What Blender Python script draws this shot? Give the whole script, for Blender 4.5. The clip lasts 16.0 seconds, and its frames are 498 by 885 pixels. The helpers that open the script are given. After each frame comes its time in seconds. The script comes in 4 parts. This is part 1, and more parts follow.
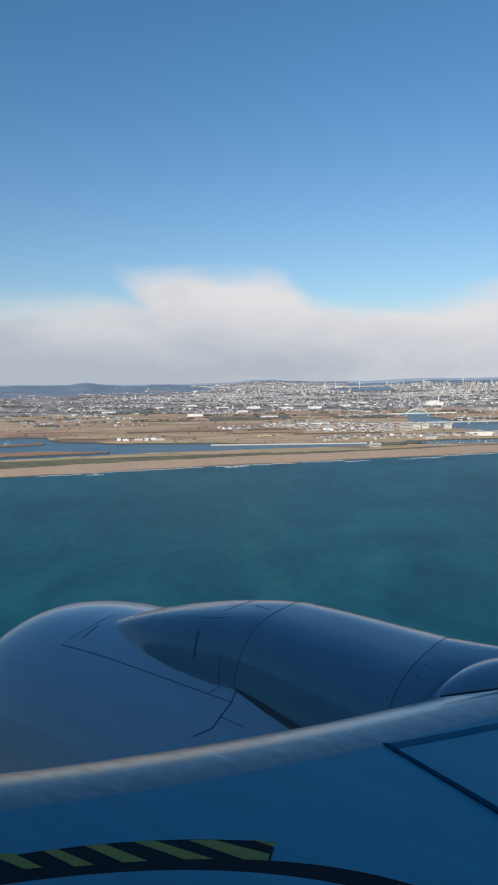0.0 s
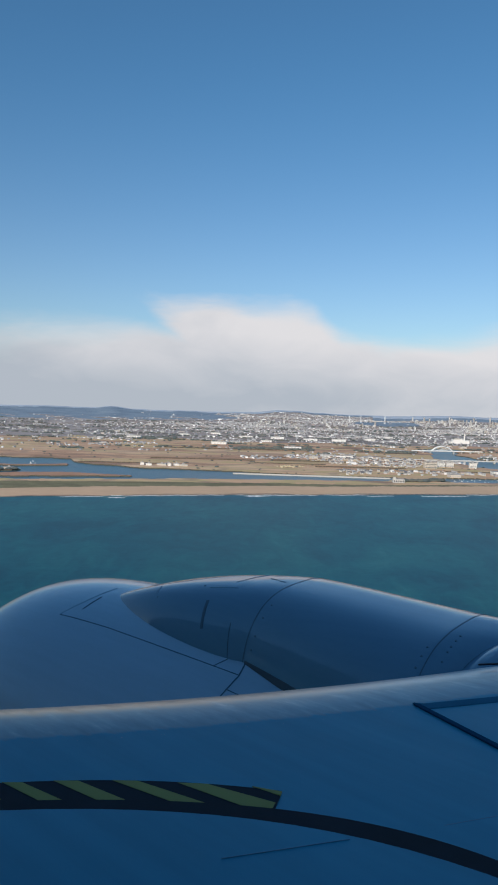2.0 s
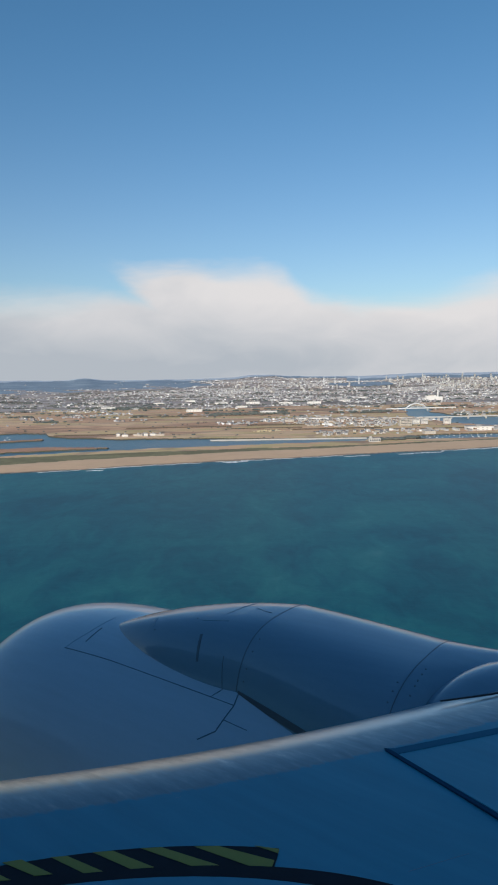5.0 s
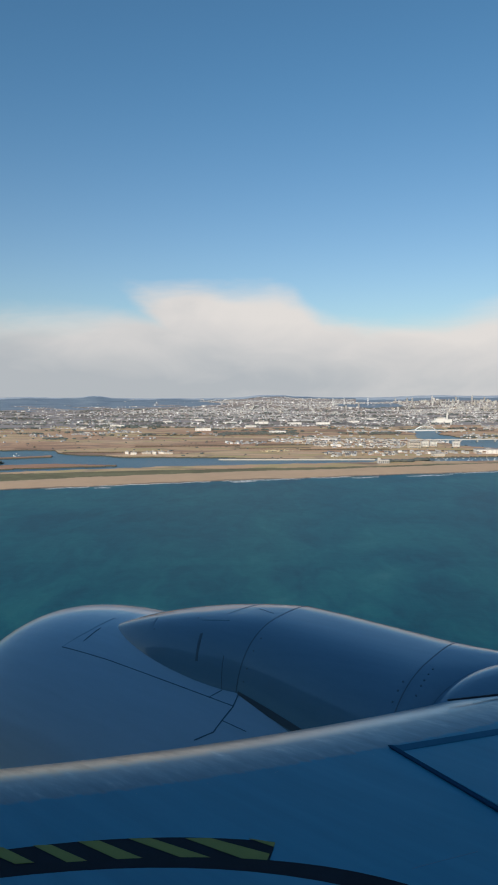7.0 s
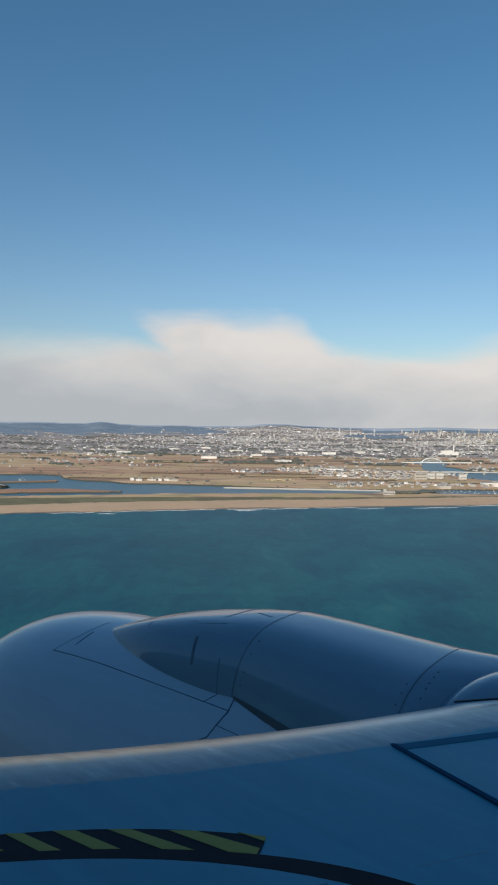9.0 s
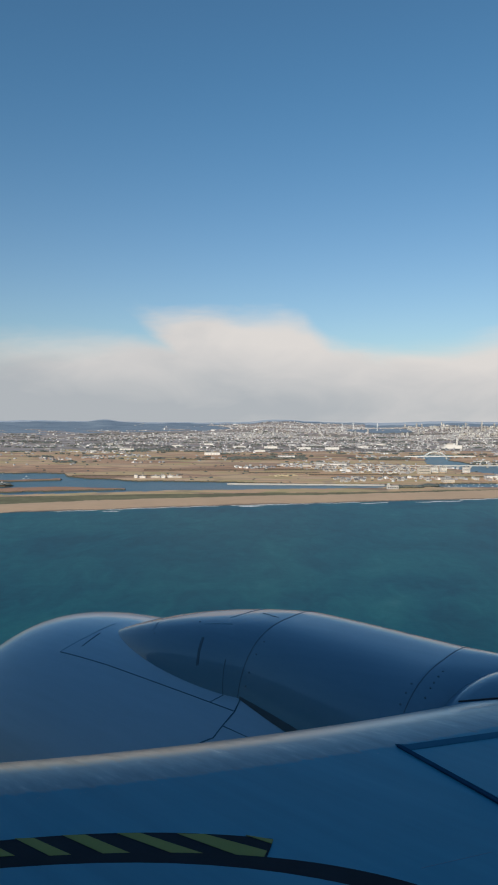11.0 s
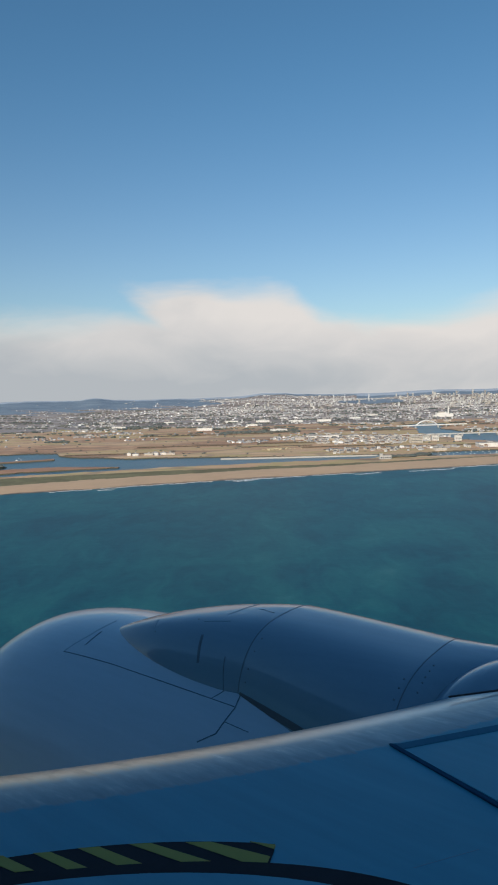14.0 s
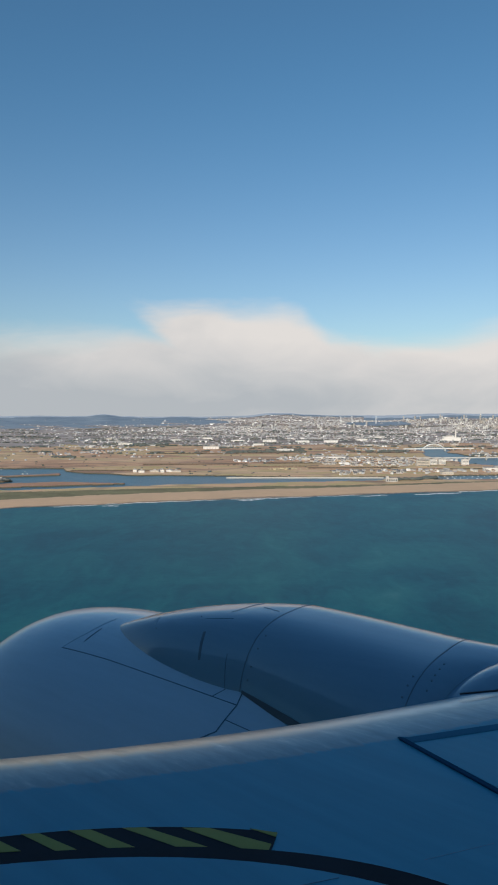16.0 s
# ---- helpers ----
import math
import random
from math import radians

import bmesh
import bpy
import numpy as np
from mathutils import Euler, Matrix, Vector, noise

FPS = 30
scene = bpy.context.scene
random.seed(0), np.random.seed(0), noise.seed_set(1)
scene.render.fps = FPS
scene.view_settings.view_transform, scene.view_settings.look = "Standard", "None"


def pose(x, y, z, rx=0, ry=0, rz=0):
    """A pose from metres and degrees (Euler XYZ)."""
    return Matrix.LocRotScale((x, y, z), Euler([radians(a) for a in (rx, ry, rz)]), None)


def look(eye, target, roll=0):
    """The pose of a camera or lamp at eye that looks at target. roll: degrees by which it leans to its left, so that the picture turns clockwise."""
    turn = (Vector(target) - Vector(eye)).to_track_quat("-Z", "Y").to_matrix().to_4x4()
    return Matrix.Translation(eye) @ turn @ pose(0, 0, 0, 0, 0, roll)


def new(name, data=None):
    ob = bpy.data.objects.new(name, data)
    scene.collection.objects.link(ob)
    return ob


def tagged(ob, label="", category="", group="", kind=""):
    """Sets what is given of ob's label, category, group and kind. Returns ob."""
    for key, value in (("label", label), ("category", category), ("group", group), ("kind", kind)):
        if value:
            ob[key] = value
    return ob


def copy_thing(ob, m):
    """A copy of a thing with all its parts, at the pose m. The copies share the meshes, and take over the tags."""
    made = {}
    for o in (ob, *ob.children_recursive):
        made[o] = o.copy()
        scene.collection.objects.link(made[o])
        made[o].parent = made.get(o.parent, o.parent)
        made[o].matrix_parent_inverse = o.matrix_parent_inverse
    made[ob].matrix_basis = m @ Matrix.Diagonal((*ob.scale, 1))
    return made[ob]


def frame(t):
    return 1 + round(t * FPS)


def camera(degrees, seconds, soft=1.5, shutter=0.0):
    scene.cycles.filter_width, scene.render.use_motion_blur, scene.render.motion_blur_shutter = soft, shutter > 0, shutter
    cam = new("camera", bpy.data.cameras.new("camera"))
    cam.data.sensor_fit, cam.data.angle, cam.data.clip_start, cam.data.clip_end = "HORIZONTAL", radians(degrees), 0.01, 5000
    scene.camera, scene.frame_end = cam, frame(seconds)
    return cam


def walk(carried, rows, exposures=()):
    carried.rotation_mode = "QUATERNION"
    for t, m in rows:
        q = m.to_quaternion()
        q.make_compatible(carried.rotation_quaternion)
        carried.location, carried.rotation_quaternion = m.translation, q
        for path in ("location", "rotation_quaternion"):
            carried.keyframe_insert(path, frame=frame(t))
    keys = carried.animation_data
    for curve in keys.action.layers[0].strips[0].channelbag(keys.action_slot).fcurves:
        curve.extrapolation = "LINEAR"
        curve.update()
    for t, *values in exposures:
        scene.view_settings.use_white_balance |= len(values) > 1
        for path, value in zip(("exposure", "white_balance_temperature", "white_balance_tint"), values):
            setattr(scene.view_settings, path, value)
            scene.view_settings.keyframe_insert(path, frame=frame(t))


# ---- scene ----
cam = camera(40.98, 16.0, soft=2.0)
PATH = [
    # seconds, x, y, z, pitch, roll, yaw
    (0.0, -0.028, -0.094, 150.187, 83.88, 1.02, -0.75),
    (0.5, -0.023, -0.089, 150.185, 83.84, 1.17, -0.68),
    (1.0, -0.017, -0.124, 150.238, 84.59, 0.83, -0.60),
    (1.5, -0.014, -0.013, 150.010, 85.67, 0.06, 0.21),
    (2.0, -0.014, 0.205, 149.681, 86.43, -1.44, 1.24),
    (2.5, -0.022, 0.092, 149.775, 86.57, -1.36, 0.81),
    (3.0, -0.023, 0.006, 149.953, 86.02, -0.37, 0.22),
    (3.5, -0.034, -0.110, 150.179, 84.70, 0.60, -0.57),
    (4.0, -0.044, -0.144, 150.279, 83.43, 1.22, -0.81),
    (6.5, -0.025, -0.075, 150.146, 84.12, 0.67, -0.37),
    (7.0, -0.017, -0.055, 150.082, 85.18, 0.34, -0.10),
    (7.5, -0.015, -0.035, 150.036, 85.78, 0.03, -0.14),
    (8.0, -0.009, -0.029, 150.020, 86.46, -0.12, -0.10),
    (8.5, 0.001, 0.040, 149.891, 87.05, -0.50, 0.29),
    (9.0, 0.012, 0.052, 149.861, 87.64, -0.74, 0.42),
    (11.5, 0.013, 0.017, 149.934, 86.96, 0.36, 0.68),
    (12.0, 0.019, -0.022, 150.033, 86.11, 1.02, 0.46),
    (12.5, 0.025, -0.058, 150.126, 85.13, 1.71, 0.06),
    (13.0, 0.028, -0.087, 150.175, 85.06, 1.91, -0.13),
    (13.5, 0.022, -0.077, 150.142, 84.97, 1.86, -0.20),
    (14.0, 0.019, -0.043, 150.088, 85.08, 1.72, 0.05),
    (14.5, 0.022, -0.052, 150.104, 85.27, 1.42, 0.18),
    (15.0, 0.023, -0.054, 150.094, 85.62, 1.12, 0.21),
    (15.5, 0.017, -0.046, 150.037, 86.85, 0.84, 0.50),
    (16.0, 0.005, 0.032, 149.906, 86.75, 0.39, 0.57),
]
walk(cam, [(t, pose(x, y, z, p, 0, w) @ pose(0, 0, 0, 0, 0, -r)) for t, x, y, z, p, r, w in PATH],
     exposures=[(0.0, 0.06, 6270, 12.5), (1.8, 0.07, 6280, 12.5), (2.5, 0.0, 6280, 12.5), (3.0, -0.01, 6280, 12.5), (3.5, 0.04, 6290, 12.5), (4.0, 0.07, 6290, 12.5), (6.5, 0.04, 6690, 11.3), (8.0, 0.03, 6690, 11.3), (9.0, 0.01, 6690, 11.3), (11.5, -0.03, 6690, 11.3), (12.5, 0.01, 6690, 11.3), (14.0, 0.04, 6690, 11.3), (16.0, 0.04, 6690, 11.3)])

# ---------------------------------------------------------------- light
SUN_EL, SUN_AZ = 25.0, 205.0          # degrees; azimuth clockwise from +y
sun_dir = Vector((math.sin(radians(SUN_AZ)) * math.cos(radians(SUN_EL)),
                  math.cos(radians(SUN_AZ)) * math.cos(radians(SUN_EL)), math.sin(radians(SUN_EL))))
sun = new("sun", bpy.data.lights.new("sun", "SUN"))
sun.data.energy, sun.data.angle, sun.data.color = 3.8, radians(0.53), (1.0, 0.87, 0.70)
sun.matrix_world = look((0, 0, 400), Vector((0, 0, 400)) - sun_dir)


class Nodes:
    """Short hand for node trees."""

    def __init__(self, tree):
        self.t = tree

    def add(self, kind, **settings):
        n = self.t.nodes.new(kind)
        for k, v in settings.items():
            if k == "operation":
                n.operation = v
            elif k == "data_type":
                n.data_type = v
            elif k == "blend_type":
                n.blend_type = v
            elif k == "feature":
                n.feature = v
            elif k == "interpolation_type":
                n.interpolation_type = v
        return n

    def put(self, socket, value):
        if isinstance(value, bpy.types.NodeSocket):
            self.t.links.new(value, socket)
        elif isinstance(value, (tuple, list)) and len(value) == 3 and socket.type == "RGBA":
            socket.default_value = (*value, 1)
        else:
            socket.default_value = value

    def math(self, op, a, b=0.0, c=0.0):
        n = self.add("ShaderNodeMath", operation=op)
        for s, v in zip(n.inputs, (a, b, c)):
            self.put(s, v)
        return n.outputs[0]

    def ramp(self, fac, stops, smooth=False):
        n = self.add("ShaderNodeValToRGB")
        if smooth:
            n.color_ramp.interpolation = "B_SPLINE"
        els = n.color_ramp.elements
        while len(els) < len(stops):
            els.new(0.5)
        for e, (p, col) in zip(els, stops):
            e.position = p
            e.color = (*col, 1) if isinstance(col, tuple) else (col, col, col, 1)
        self.put(n.inputs[0], fac)
        return n.outputs[0]

    def noise(self, vec, scale, detail=4.0, rough=0.55, dist=0.0):
        n = self.add("ShaderNodeTexNoise")
        self.put(n.inputs["Vector"], vec)
        n.inputs["Scale"].default_value, n.inputs["Detail"].default_value = scale, detail
        n.inputs["Roughness"].default_value, n.inputs["Distortion"].default_value = rough, dist
        return n.outputs[0]

    def mapping(self, vec, scale=(1, 1, 1), rot=(0, 0, 0), loc=(0, 0, 0)):
        n = self.add("ShaderNodeMapping")
        self.put(n.inputs["Vector"], vec)
        n.inputs["Scale"].default_value, n.inputs["Rotation"].default_value = scale, rot
        n.inputs["Location"].default_value = loc
        return n.outputs[0]

    def mix(self, fac, a, b, blend="MIX"):
        n = self.add("ShaderNodeMix", data_type="RGBA", blend_type=blend)
        self.put(n.inputs[0], fac)
        self.put(n.inputs[6], a)
        self.put(n.inputs[7], b)
        return n.outputs[2]

    def range(self, v, a, b, c=0.0, d=1.0, kind="SMOOTHSTEP"):
        n = self.add("ShaderNodeMapRange", interpolation_type=kind)
        for i, x in enumerate((v, a, b, c, d)):
            self.put(n.inputs[i], x)
        return n.outputs[0]


# sky: clear blue with a bank of cloud that stands on the horizon
world = bpy.data.worlds.new("sky")
scene.world = world
world.use_nodes = True
world.node_tree.nodes.clear()
W = Nodes(world.node_tree)
coord = W.add("ShaderNodeTexCoord").outputs["Generated"]
xyz = W.add("ShaderNodeSeparateXYZ")
W.put(xyz.inputs[0], coord)
sky = W.add("ShaderNodeTexSky")
sky.sky_type, sky.sun_disc = "NISHITA", False
sky.sun_elevation, sky.sun_rotation = radians(SUN_EL), radians(SUN_AZ)
sky.altitude, sky.air_density, sky.dust_density, sky.ozone_density = 150, 1.0, 1.0, 3.0
azim = W.math("ARCTAN2", xyz.outputs[0], xyz.outputs[1])
elev = W.math("ARCSINE", xyz.outputs[2])
flat = W.add("ShaderNodeCombineXYZ")
W.put(flat.inputs[0], azim)
W.put(flat.inputs[1], W.math("MULTIPLY", elev, 2.2))
wisp = W.add("ShaderNodeCombineXYZ")
W.put(wisp.inputs[0], azim)
W.put(wisp.inputs[1], W.math("MULTIPLY", elev, 4.5))
n_big = W.noise(flat.outputs[0], 3.2, 3, 0.5)
n_mid = W.noise(wisp.outputs[0], 9.0, 6, 0.58, 0.5)
lean = W.math("ADD", azim, W.math("MULTIPLY", W.math("SUBTRACT", elev, 0.125), W.range(azim, -0.10, 0.03, 1.7, 0.25)))
# height of the bank's upper edge round the sky, over 80 degrees of azimuth
bank = W.ramp(W.range(lean, -0.70, 0.70, kind="LINEAR"),
              [(0.0, 0.03), (0.20, 0.106), (0.30, 0.114), (0.345, 0.110), (0.366, 0.105), (0.388, 0.134), (0.412, 0.144), (0.46, 0.146), (0.530, 0.148), (0.552, 0.138),
               (0.574, 0.106), (0.592, 0.096), (0.62, 0.088), (0.70, 0.096), (0.76, 0.120), (0.85, 0.12), (1.0, 0.03)])
edge = W.math("ADD", bank, W.math("MULTIPLY", W.math("SUBTRACT", n_mid, 0.5), 0.030))
edge = W.math("ADD", edge, W.math("MULTIPLY", W.math("SUBTRACT", n_big, 0.5), 0.010))
cover = W.range(W.math("SUBTRACT", edge, elev), -0.014, W.range(n_big, 0.35, 0.65, 0.016, 0.046))
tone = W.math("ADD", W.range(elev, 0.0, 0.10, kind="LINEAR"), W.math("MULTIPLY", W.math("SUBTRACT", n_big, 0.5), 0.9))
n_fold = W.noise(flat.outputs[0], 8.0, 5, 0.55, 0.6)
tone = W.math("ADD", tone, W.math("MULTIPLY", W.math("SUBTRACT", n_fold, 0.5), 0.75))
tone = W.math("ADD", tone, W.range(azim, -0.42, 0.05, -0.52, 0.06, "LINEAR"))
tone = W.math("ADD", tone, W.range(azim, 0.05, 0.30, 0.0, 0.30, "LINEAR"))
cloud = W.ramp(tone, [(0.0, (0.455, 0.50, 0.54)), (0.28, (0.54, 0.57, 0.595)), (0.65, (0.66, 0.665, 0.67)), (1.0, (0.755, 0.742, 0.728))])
back_sky = W.add("ShaderNodeBackground")
W.put(back_sky.inputs[0], W.mix(1.0, sky.outputs[0], W.mix(W.range(elev, 0.05, 0.50), (0.90, 0.985, 0.995), (0.60, 0.985, 1.06)), "MULTIPLY"))
back_sky.inputs[1].default_value = 0.105
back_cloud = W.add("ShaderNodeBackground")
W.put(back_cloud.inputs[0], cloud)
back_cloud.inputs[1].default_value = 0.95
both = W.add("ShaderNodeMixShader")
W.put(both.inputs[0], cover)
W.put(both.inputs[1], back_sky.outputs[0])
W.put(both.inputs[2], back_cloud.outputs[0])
W.put(W.add("ShaderNodeOutputWorld").inputs[0], both.outputs[0])


# ---------------------------------------------------------------- materials
def material(name, colour, rough=0.6, metal=0.0, bump=None, spec=None, coat=0.0, coat_ior=1.27):
    """colour: a triple, or a function of (nodes, object coordinates) that gives a socket. bump: the same, with a strength and a distance."""
    m = bpy.data.materials.new(name)
    m.use_nodes = True
    N = Nodes(m.node_tree)
    b = m.node_tree.nodes["Principled BSDF"]
    co = N.add("ShaderNodeTexCoord").outputs["Object"]
    N.put(b.inputs["Base Color"], colour(N, co) if callable(colour) else colour)
    N.put(b.inputs["Roughness"], rough(N, co) if callable(rough) else rough)
    b.inputs["Metallic"].default_value = metal
    b.inputs["Coat Weight"].default_value = coat
    b.inputs["Coat Roughness"].default_value = 0.03
    b.inputs["Coat IOR"].default_value = coat_ior
    if spec is not None:
        b.inputs["Specular IOR Level"].default_value = spec
    if bump:
        f, strength, dist = bump
        n = N.add("ShaderNodeBump")
        n.inputs["Strength"].default_value, n.inputs["Distance"].default_value = strength, dist
        N.put(n.inputs["Height"], f(N, co))
        N.put(b.inputs["Normal"], n.outputs[0])
    return m


def varied(base, amount, scale, scale2=None):
    """A colour that wanders by two noises."""
    def f(N, co):
        k = N.noise(co, scale, 3)
        k2 = N.noise(co, scale2 or scale * 9, 4)
        s = N.math("ADD", N.math("MULTIPLY", N.math("SUBTRACT", k, 0.5), 2 * amount),
                   N.math("MULTIPLY", N.math("SUBTRACT", k2, 0.5), amount))
        lo = tuple(max(0.0, c * (1 - 1.4 * amount)) for c in base)
        hi = tuple(min(1.0, c * (1 + 1.4 * amount)) for c in base)
        return N.mix(N.math("ADD", s, 0.5), lo, hi)
    return f


def island(stops):
    """A colour picked at random for each separate piece of a mesh."""
    def f(N, co):
        r = N.add("ShaderNodeNewGeometry").outputs["Random Per Island"]
        n = N.ramp(r, stops)
        n.node.color_ramp.interpolation = "CONSTANT"
        return n
    return f


# painted aircraft skin: grey gloss, skylight's blue put into it, faint dirt streaks along the airflow
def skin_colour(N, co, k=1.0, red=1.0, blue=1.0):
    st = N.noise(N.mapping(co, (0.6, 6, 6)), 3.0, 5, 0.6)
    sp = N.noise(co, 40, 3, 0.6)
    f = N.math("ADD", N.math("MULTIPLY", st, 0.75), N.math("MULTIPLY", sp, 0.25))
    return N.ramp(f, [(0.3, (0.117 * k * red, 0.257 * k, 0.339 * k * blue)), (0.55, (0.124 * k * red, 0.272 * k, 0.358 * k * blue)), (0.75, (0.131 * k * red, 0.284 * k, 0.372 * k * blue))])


def skin_bump(N, co):
    return N.noise(co, 2.2, 2, 0.4)


# the same grey twice: cowl coloured as lit, pylon and blister as shaded
COWL = material("cowl_paint_lit", lambda N, co: skin_colour(N, co, 1.64, 1.48, 0.95), lambda N, co: N.range(N.noise(co, 7, 4), 0.2, 0.8, 0.36, 0.46, "LINEAR"), 0.0, (skin_bump, 0.05, 0.02), spec=0.25, coat=1.0, coat_ior=1.42)
SKIN = material("fairing_paint_shaded", lambda N, co: skin_colour(N, co, 0.84, 1.05, 1.10), lambda N, co: N.range(N.noise(co, 7, 4), 0.2, 0.8, 0.42, 0.5, "LINEAR"), 0.0, (skin_bump, 0.05, 0.02), spec=0.06, coat=1.0, coat_ior=1.45)
# grey wing paint with the deep blue of skylit shade put into the colour
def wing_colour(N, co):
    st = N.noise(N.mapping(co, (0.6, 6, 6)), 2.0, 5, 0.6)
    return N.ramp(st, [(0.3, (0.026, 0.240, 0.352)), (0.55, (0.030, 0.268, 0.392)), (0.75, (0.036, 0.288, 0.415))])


# hull is out of view; made dark to darken its reflection in the engine
HULL = material("hull_dark_for_reflections", varied((0.05, 0.08, 0.095), 0.15, 2), 0.35)
WING = material("wing_paint_shaded", wing_colour, lambda N, co: N.range(N.noise(co, 5, 4), 0.2, 0.8, 0.42, 0.52, "LINEAR"), 0.0, (skin_bump, 0.12, 0.02), spec=0.4)


def streaks(N, co):
    return N.noise(N.mapping(co, (6, 24, 24), (0, 0, radians(4))), 1.0, 5, 0.62, 0.15)


def behind_edge(N, co, ragged):
    """Distance behind the wing's front edge, with a ragged border."""
    d = N.add("ShaderNodeVectorMath", operation="DOT_PRODUCT")
    N.put(d.inputs[0], co)
    d.inputs[1].default_value = (0.805, -0.594, 0)
    s = N.math("ADD", d.outputs["Value"], 2.317 * 0.805 + 1.385 * 0.594)
    e = N.add("ShaderNodeVectorMath", operation="DOT_PRODUCT")
    N.put(e.inputs[0], co)
    e.inputs[1].default_value = (0.594, 0.805, 0)
    u = N.math("MINIMUM", N.math("MAXIMUM", N.math("ADD", e.outputs["Value"], -0.739), -1.6), 1.4)
    s = N.math("ADD", s, N.math("MULTIPLY", N.math("MULTIPLY", u, u), 0.05))
    return N.math("ADD", s, N.math("MULTIPLY", N.math("SUBTRACT", streaks(N, co), 0.5), ragged))


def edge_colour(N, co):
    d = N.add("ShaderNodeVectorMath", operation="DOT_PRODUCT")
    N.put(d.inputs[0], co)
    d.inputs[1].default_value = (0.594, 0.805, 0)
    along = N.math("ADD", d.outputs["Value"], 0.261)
    # reflected warm gleam painted along the front, cooler behind; the streaks are wear
    warm_gleam = N.ramp(streaks(N, co), [(0.3, (0.50, 0.36, 0.265)), (0.6, (0.72, 0.545, 0.41))])
    warm_gleam = N.mix(N.range(along, 0.5, 1.9, 0.0, 0.8), warm_gleam, (0.50, 0.57, 0.62))
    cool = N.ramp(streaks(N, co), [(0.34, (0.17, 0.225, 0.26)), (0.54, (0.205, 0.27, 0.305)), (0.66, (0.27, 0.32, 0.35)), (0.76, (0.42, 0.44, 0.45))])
    gleam_bands = N.mix(N.range(behind_edge(N, co, 0.09), 0.11, 0.19), warm_gleam, cool)
    return N.mix(N.range(behind_edge(N, co, 0.07), 0.328, 0.352), gleam_bands, wing_colour(N, co))


def edge_metal():
    m = material("bare_metal_gleam", edge_colour, lambda N, co: N.range(streaks(N, co), 0.3, 0.75, 0.30, 0.20, "LINEAR"), 0.9, (streaks, 0.05, 0.003))
    N = Nodes(m.node_tree)
    co = N.add("ShaderNodeTexCoord").outputs["Object"]
    b = m.node_tree.nodes["Principled BSDF"]
    N.put(b.inputs["Metallic"], N.range(behind_edge(N, co, 0.07), 0.328, 0.352, 0.9, 0.0, "LINEAR"))
    N.put(b.inputs["Roughness"], N.range(behind_edge(N, co, 0.07), 0.328, 0.352, 0.32, 0.47, "LINEAR"))
    b.inputs["Specular IOR Level"].default_value = 0.4
    return m


METAL = edge_metal()
BLACK = material("black_seal", varied((0.009, 0.015, 0.025), 0.4, 9), 0.6, spec=0.12)
SEAM = material("dark_joint", varied((0.040, 0.095, 0.145), 0.3, 14), 0.6)
JOINT = material("faint_joint", varied((0.10, 0.24, 0.335), 0.15, 9), 0.4)
COWL_JOINT = material("faint_cowl_joint", varied((0.19, 0.36, 0.46), 0.15, 9), 0.4)
SLATE = material("grey_seal", varied((0.044, 0.155, 0.24), 0.2, 9), 0.85, spec=0.0)
BROWN = material("brown_seal", varied((0.070, 0.105, 0.135), 0.25, 9), 0.8, spec=0.05)
NAVY = material("dark_blue_seal", varied((0.017, 0.068, 0.125), 0.25, 9), 0.85, spec=0.0)
RIVET = material("fastener_head", varied((0.060, 0.135, 0.195), 0.3, 30), 0.5)
YELLOW = material("yellow_marking", varied((0.25, 0.235, 0.03), 0.2, 12), 0.5)


# sea: green-blue water, wind patches and fine waves
def sea_colour(N, co):
    p = N.noise(N.mapping(co, (0.0085, 0.006, 1), (0, 0, 0.5)), 1.0, 7, 0.62, 1.1)
    q = N.noise(N.mapping(co, (0.046, 0.022, 1), (0, 0, 0.2)), 1.0, 7, 0.68, 1.2)
    w = N.noise(N.mapping(co, (0.0030, 0.0042, 1)), 1.0, 3, 0.5)
    k = N.math("ADD", N.math("MULTIPLY", p, 0.46), N.math("MULTIPLY", q, 0.34))
    k = N.math("ADD", k, N.math("MULTIPLY", w, 0.20))
    return N.ramp(k, [(0.40, (0.003, 0.059, 0.092)), (0.47, (0.004, 0.079, 0.113)), (0.52, (0.007, 0.096, 0.125)), (0.575, (0.012, 0.115, 0.138)), (0.65, (0.034, 0.144, 0.163))])


def sea_bump(N, co):
    a = N.noise(N.mapping(co, (0.09, 0.11, 1)), 1.0, 5, 0.6)
    return a


SEA = material("sea_water", sea_colour, 0.38, 0.0, (sea_bump, 0.09, 1.5), spec=0.09)
CALM = material("calm_water", varied((0.014, 0.080, 0.125), 0.25, 0.01), 0.28, 0.0, (sea_bump, 0.45, 0.8), spec=0.2)
FOAM = material("surf_foam", varied((0.75, 0.77, 0.78), 0.2, 0.08), 0.8)


def plots(N, co, sx, sy, turn):
    """Random value of each long narrow plot of land, and the distance to its border."""
    m = N.mapping(co, (1 / sx, 1 / sy, 0), (0, 0, radians(turn)))
    out = []
    for feature in ("F1", "DISTANCE_TO_EDGE"):
        v = N.add("ShaderNodeTexVoronoi", feature=feature)
        N.put(v.inputs["Vector"], m)
        v.inputs["Scale"].default_value = 1.0
        if feature == "F1":
            sep = N.add("ShaderNodeSeparateColor")
            N.put(sep.inputs[0], v.outputs["Color"])
            out.append(sep.outputs[0])
        else:
            out.append(v.outputs["Distance"])
    return out


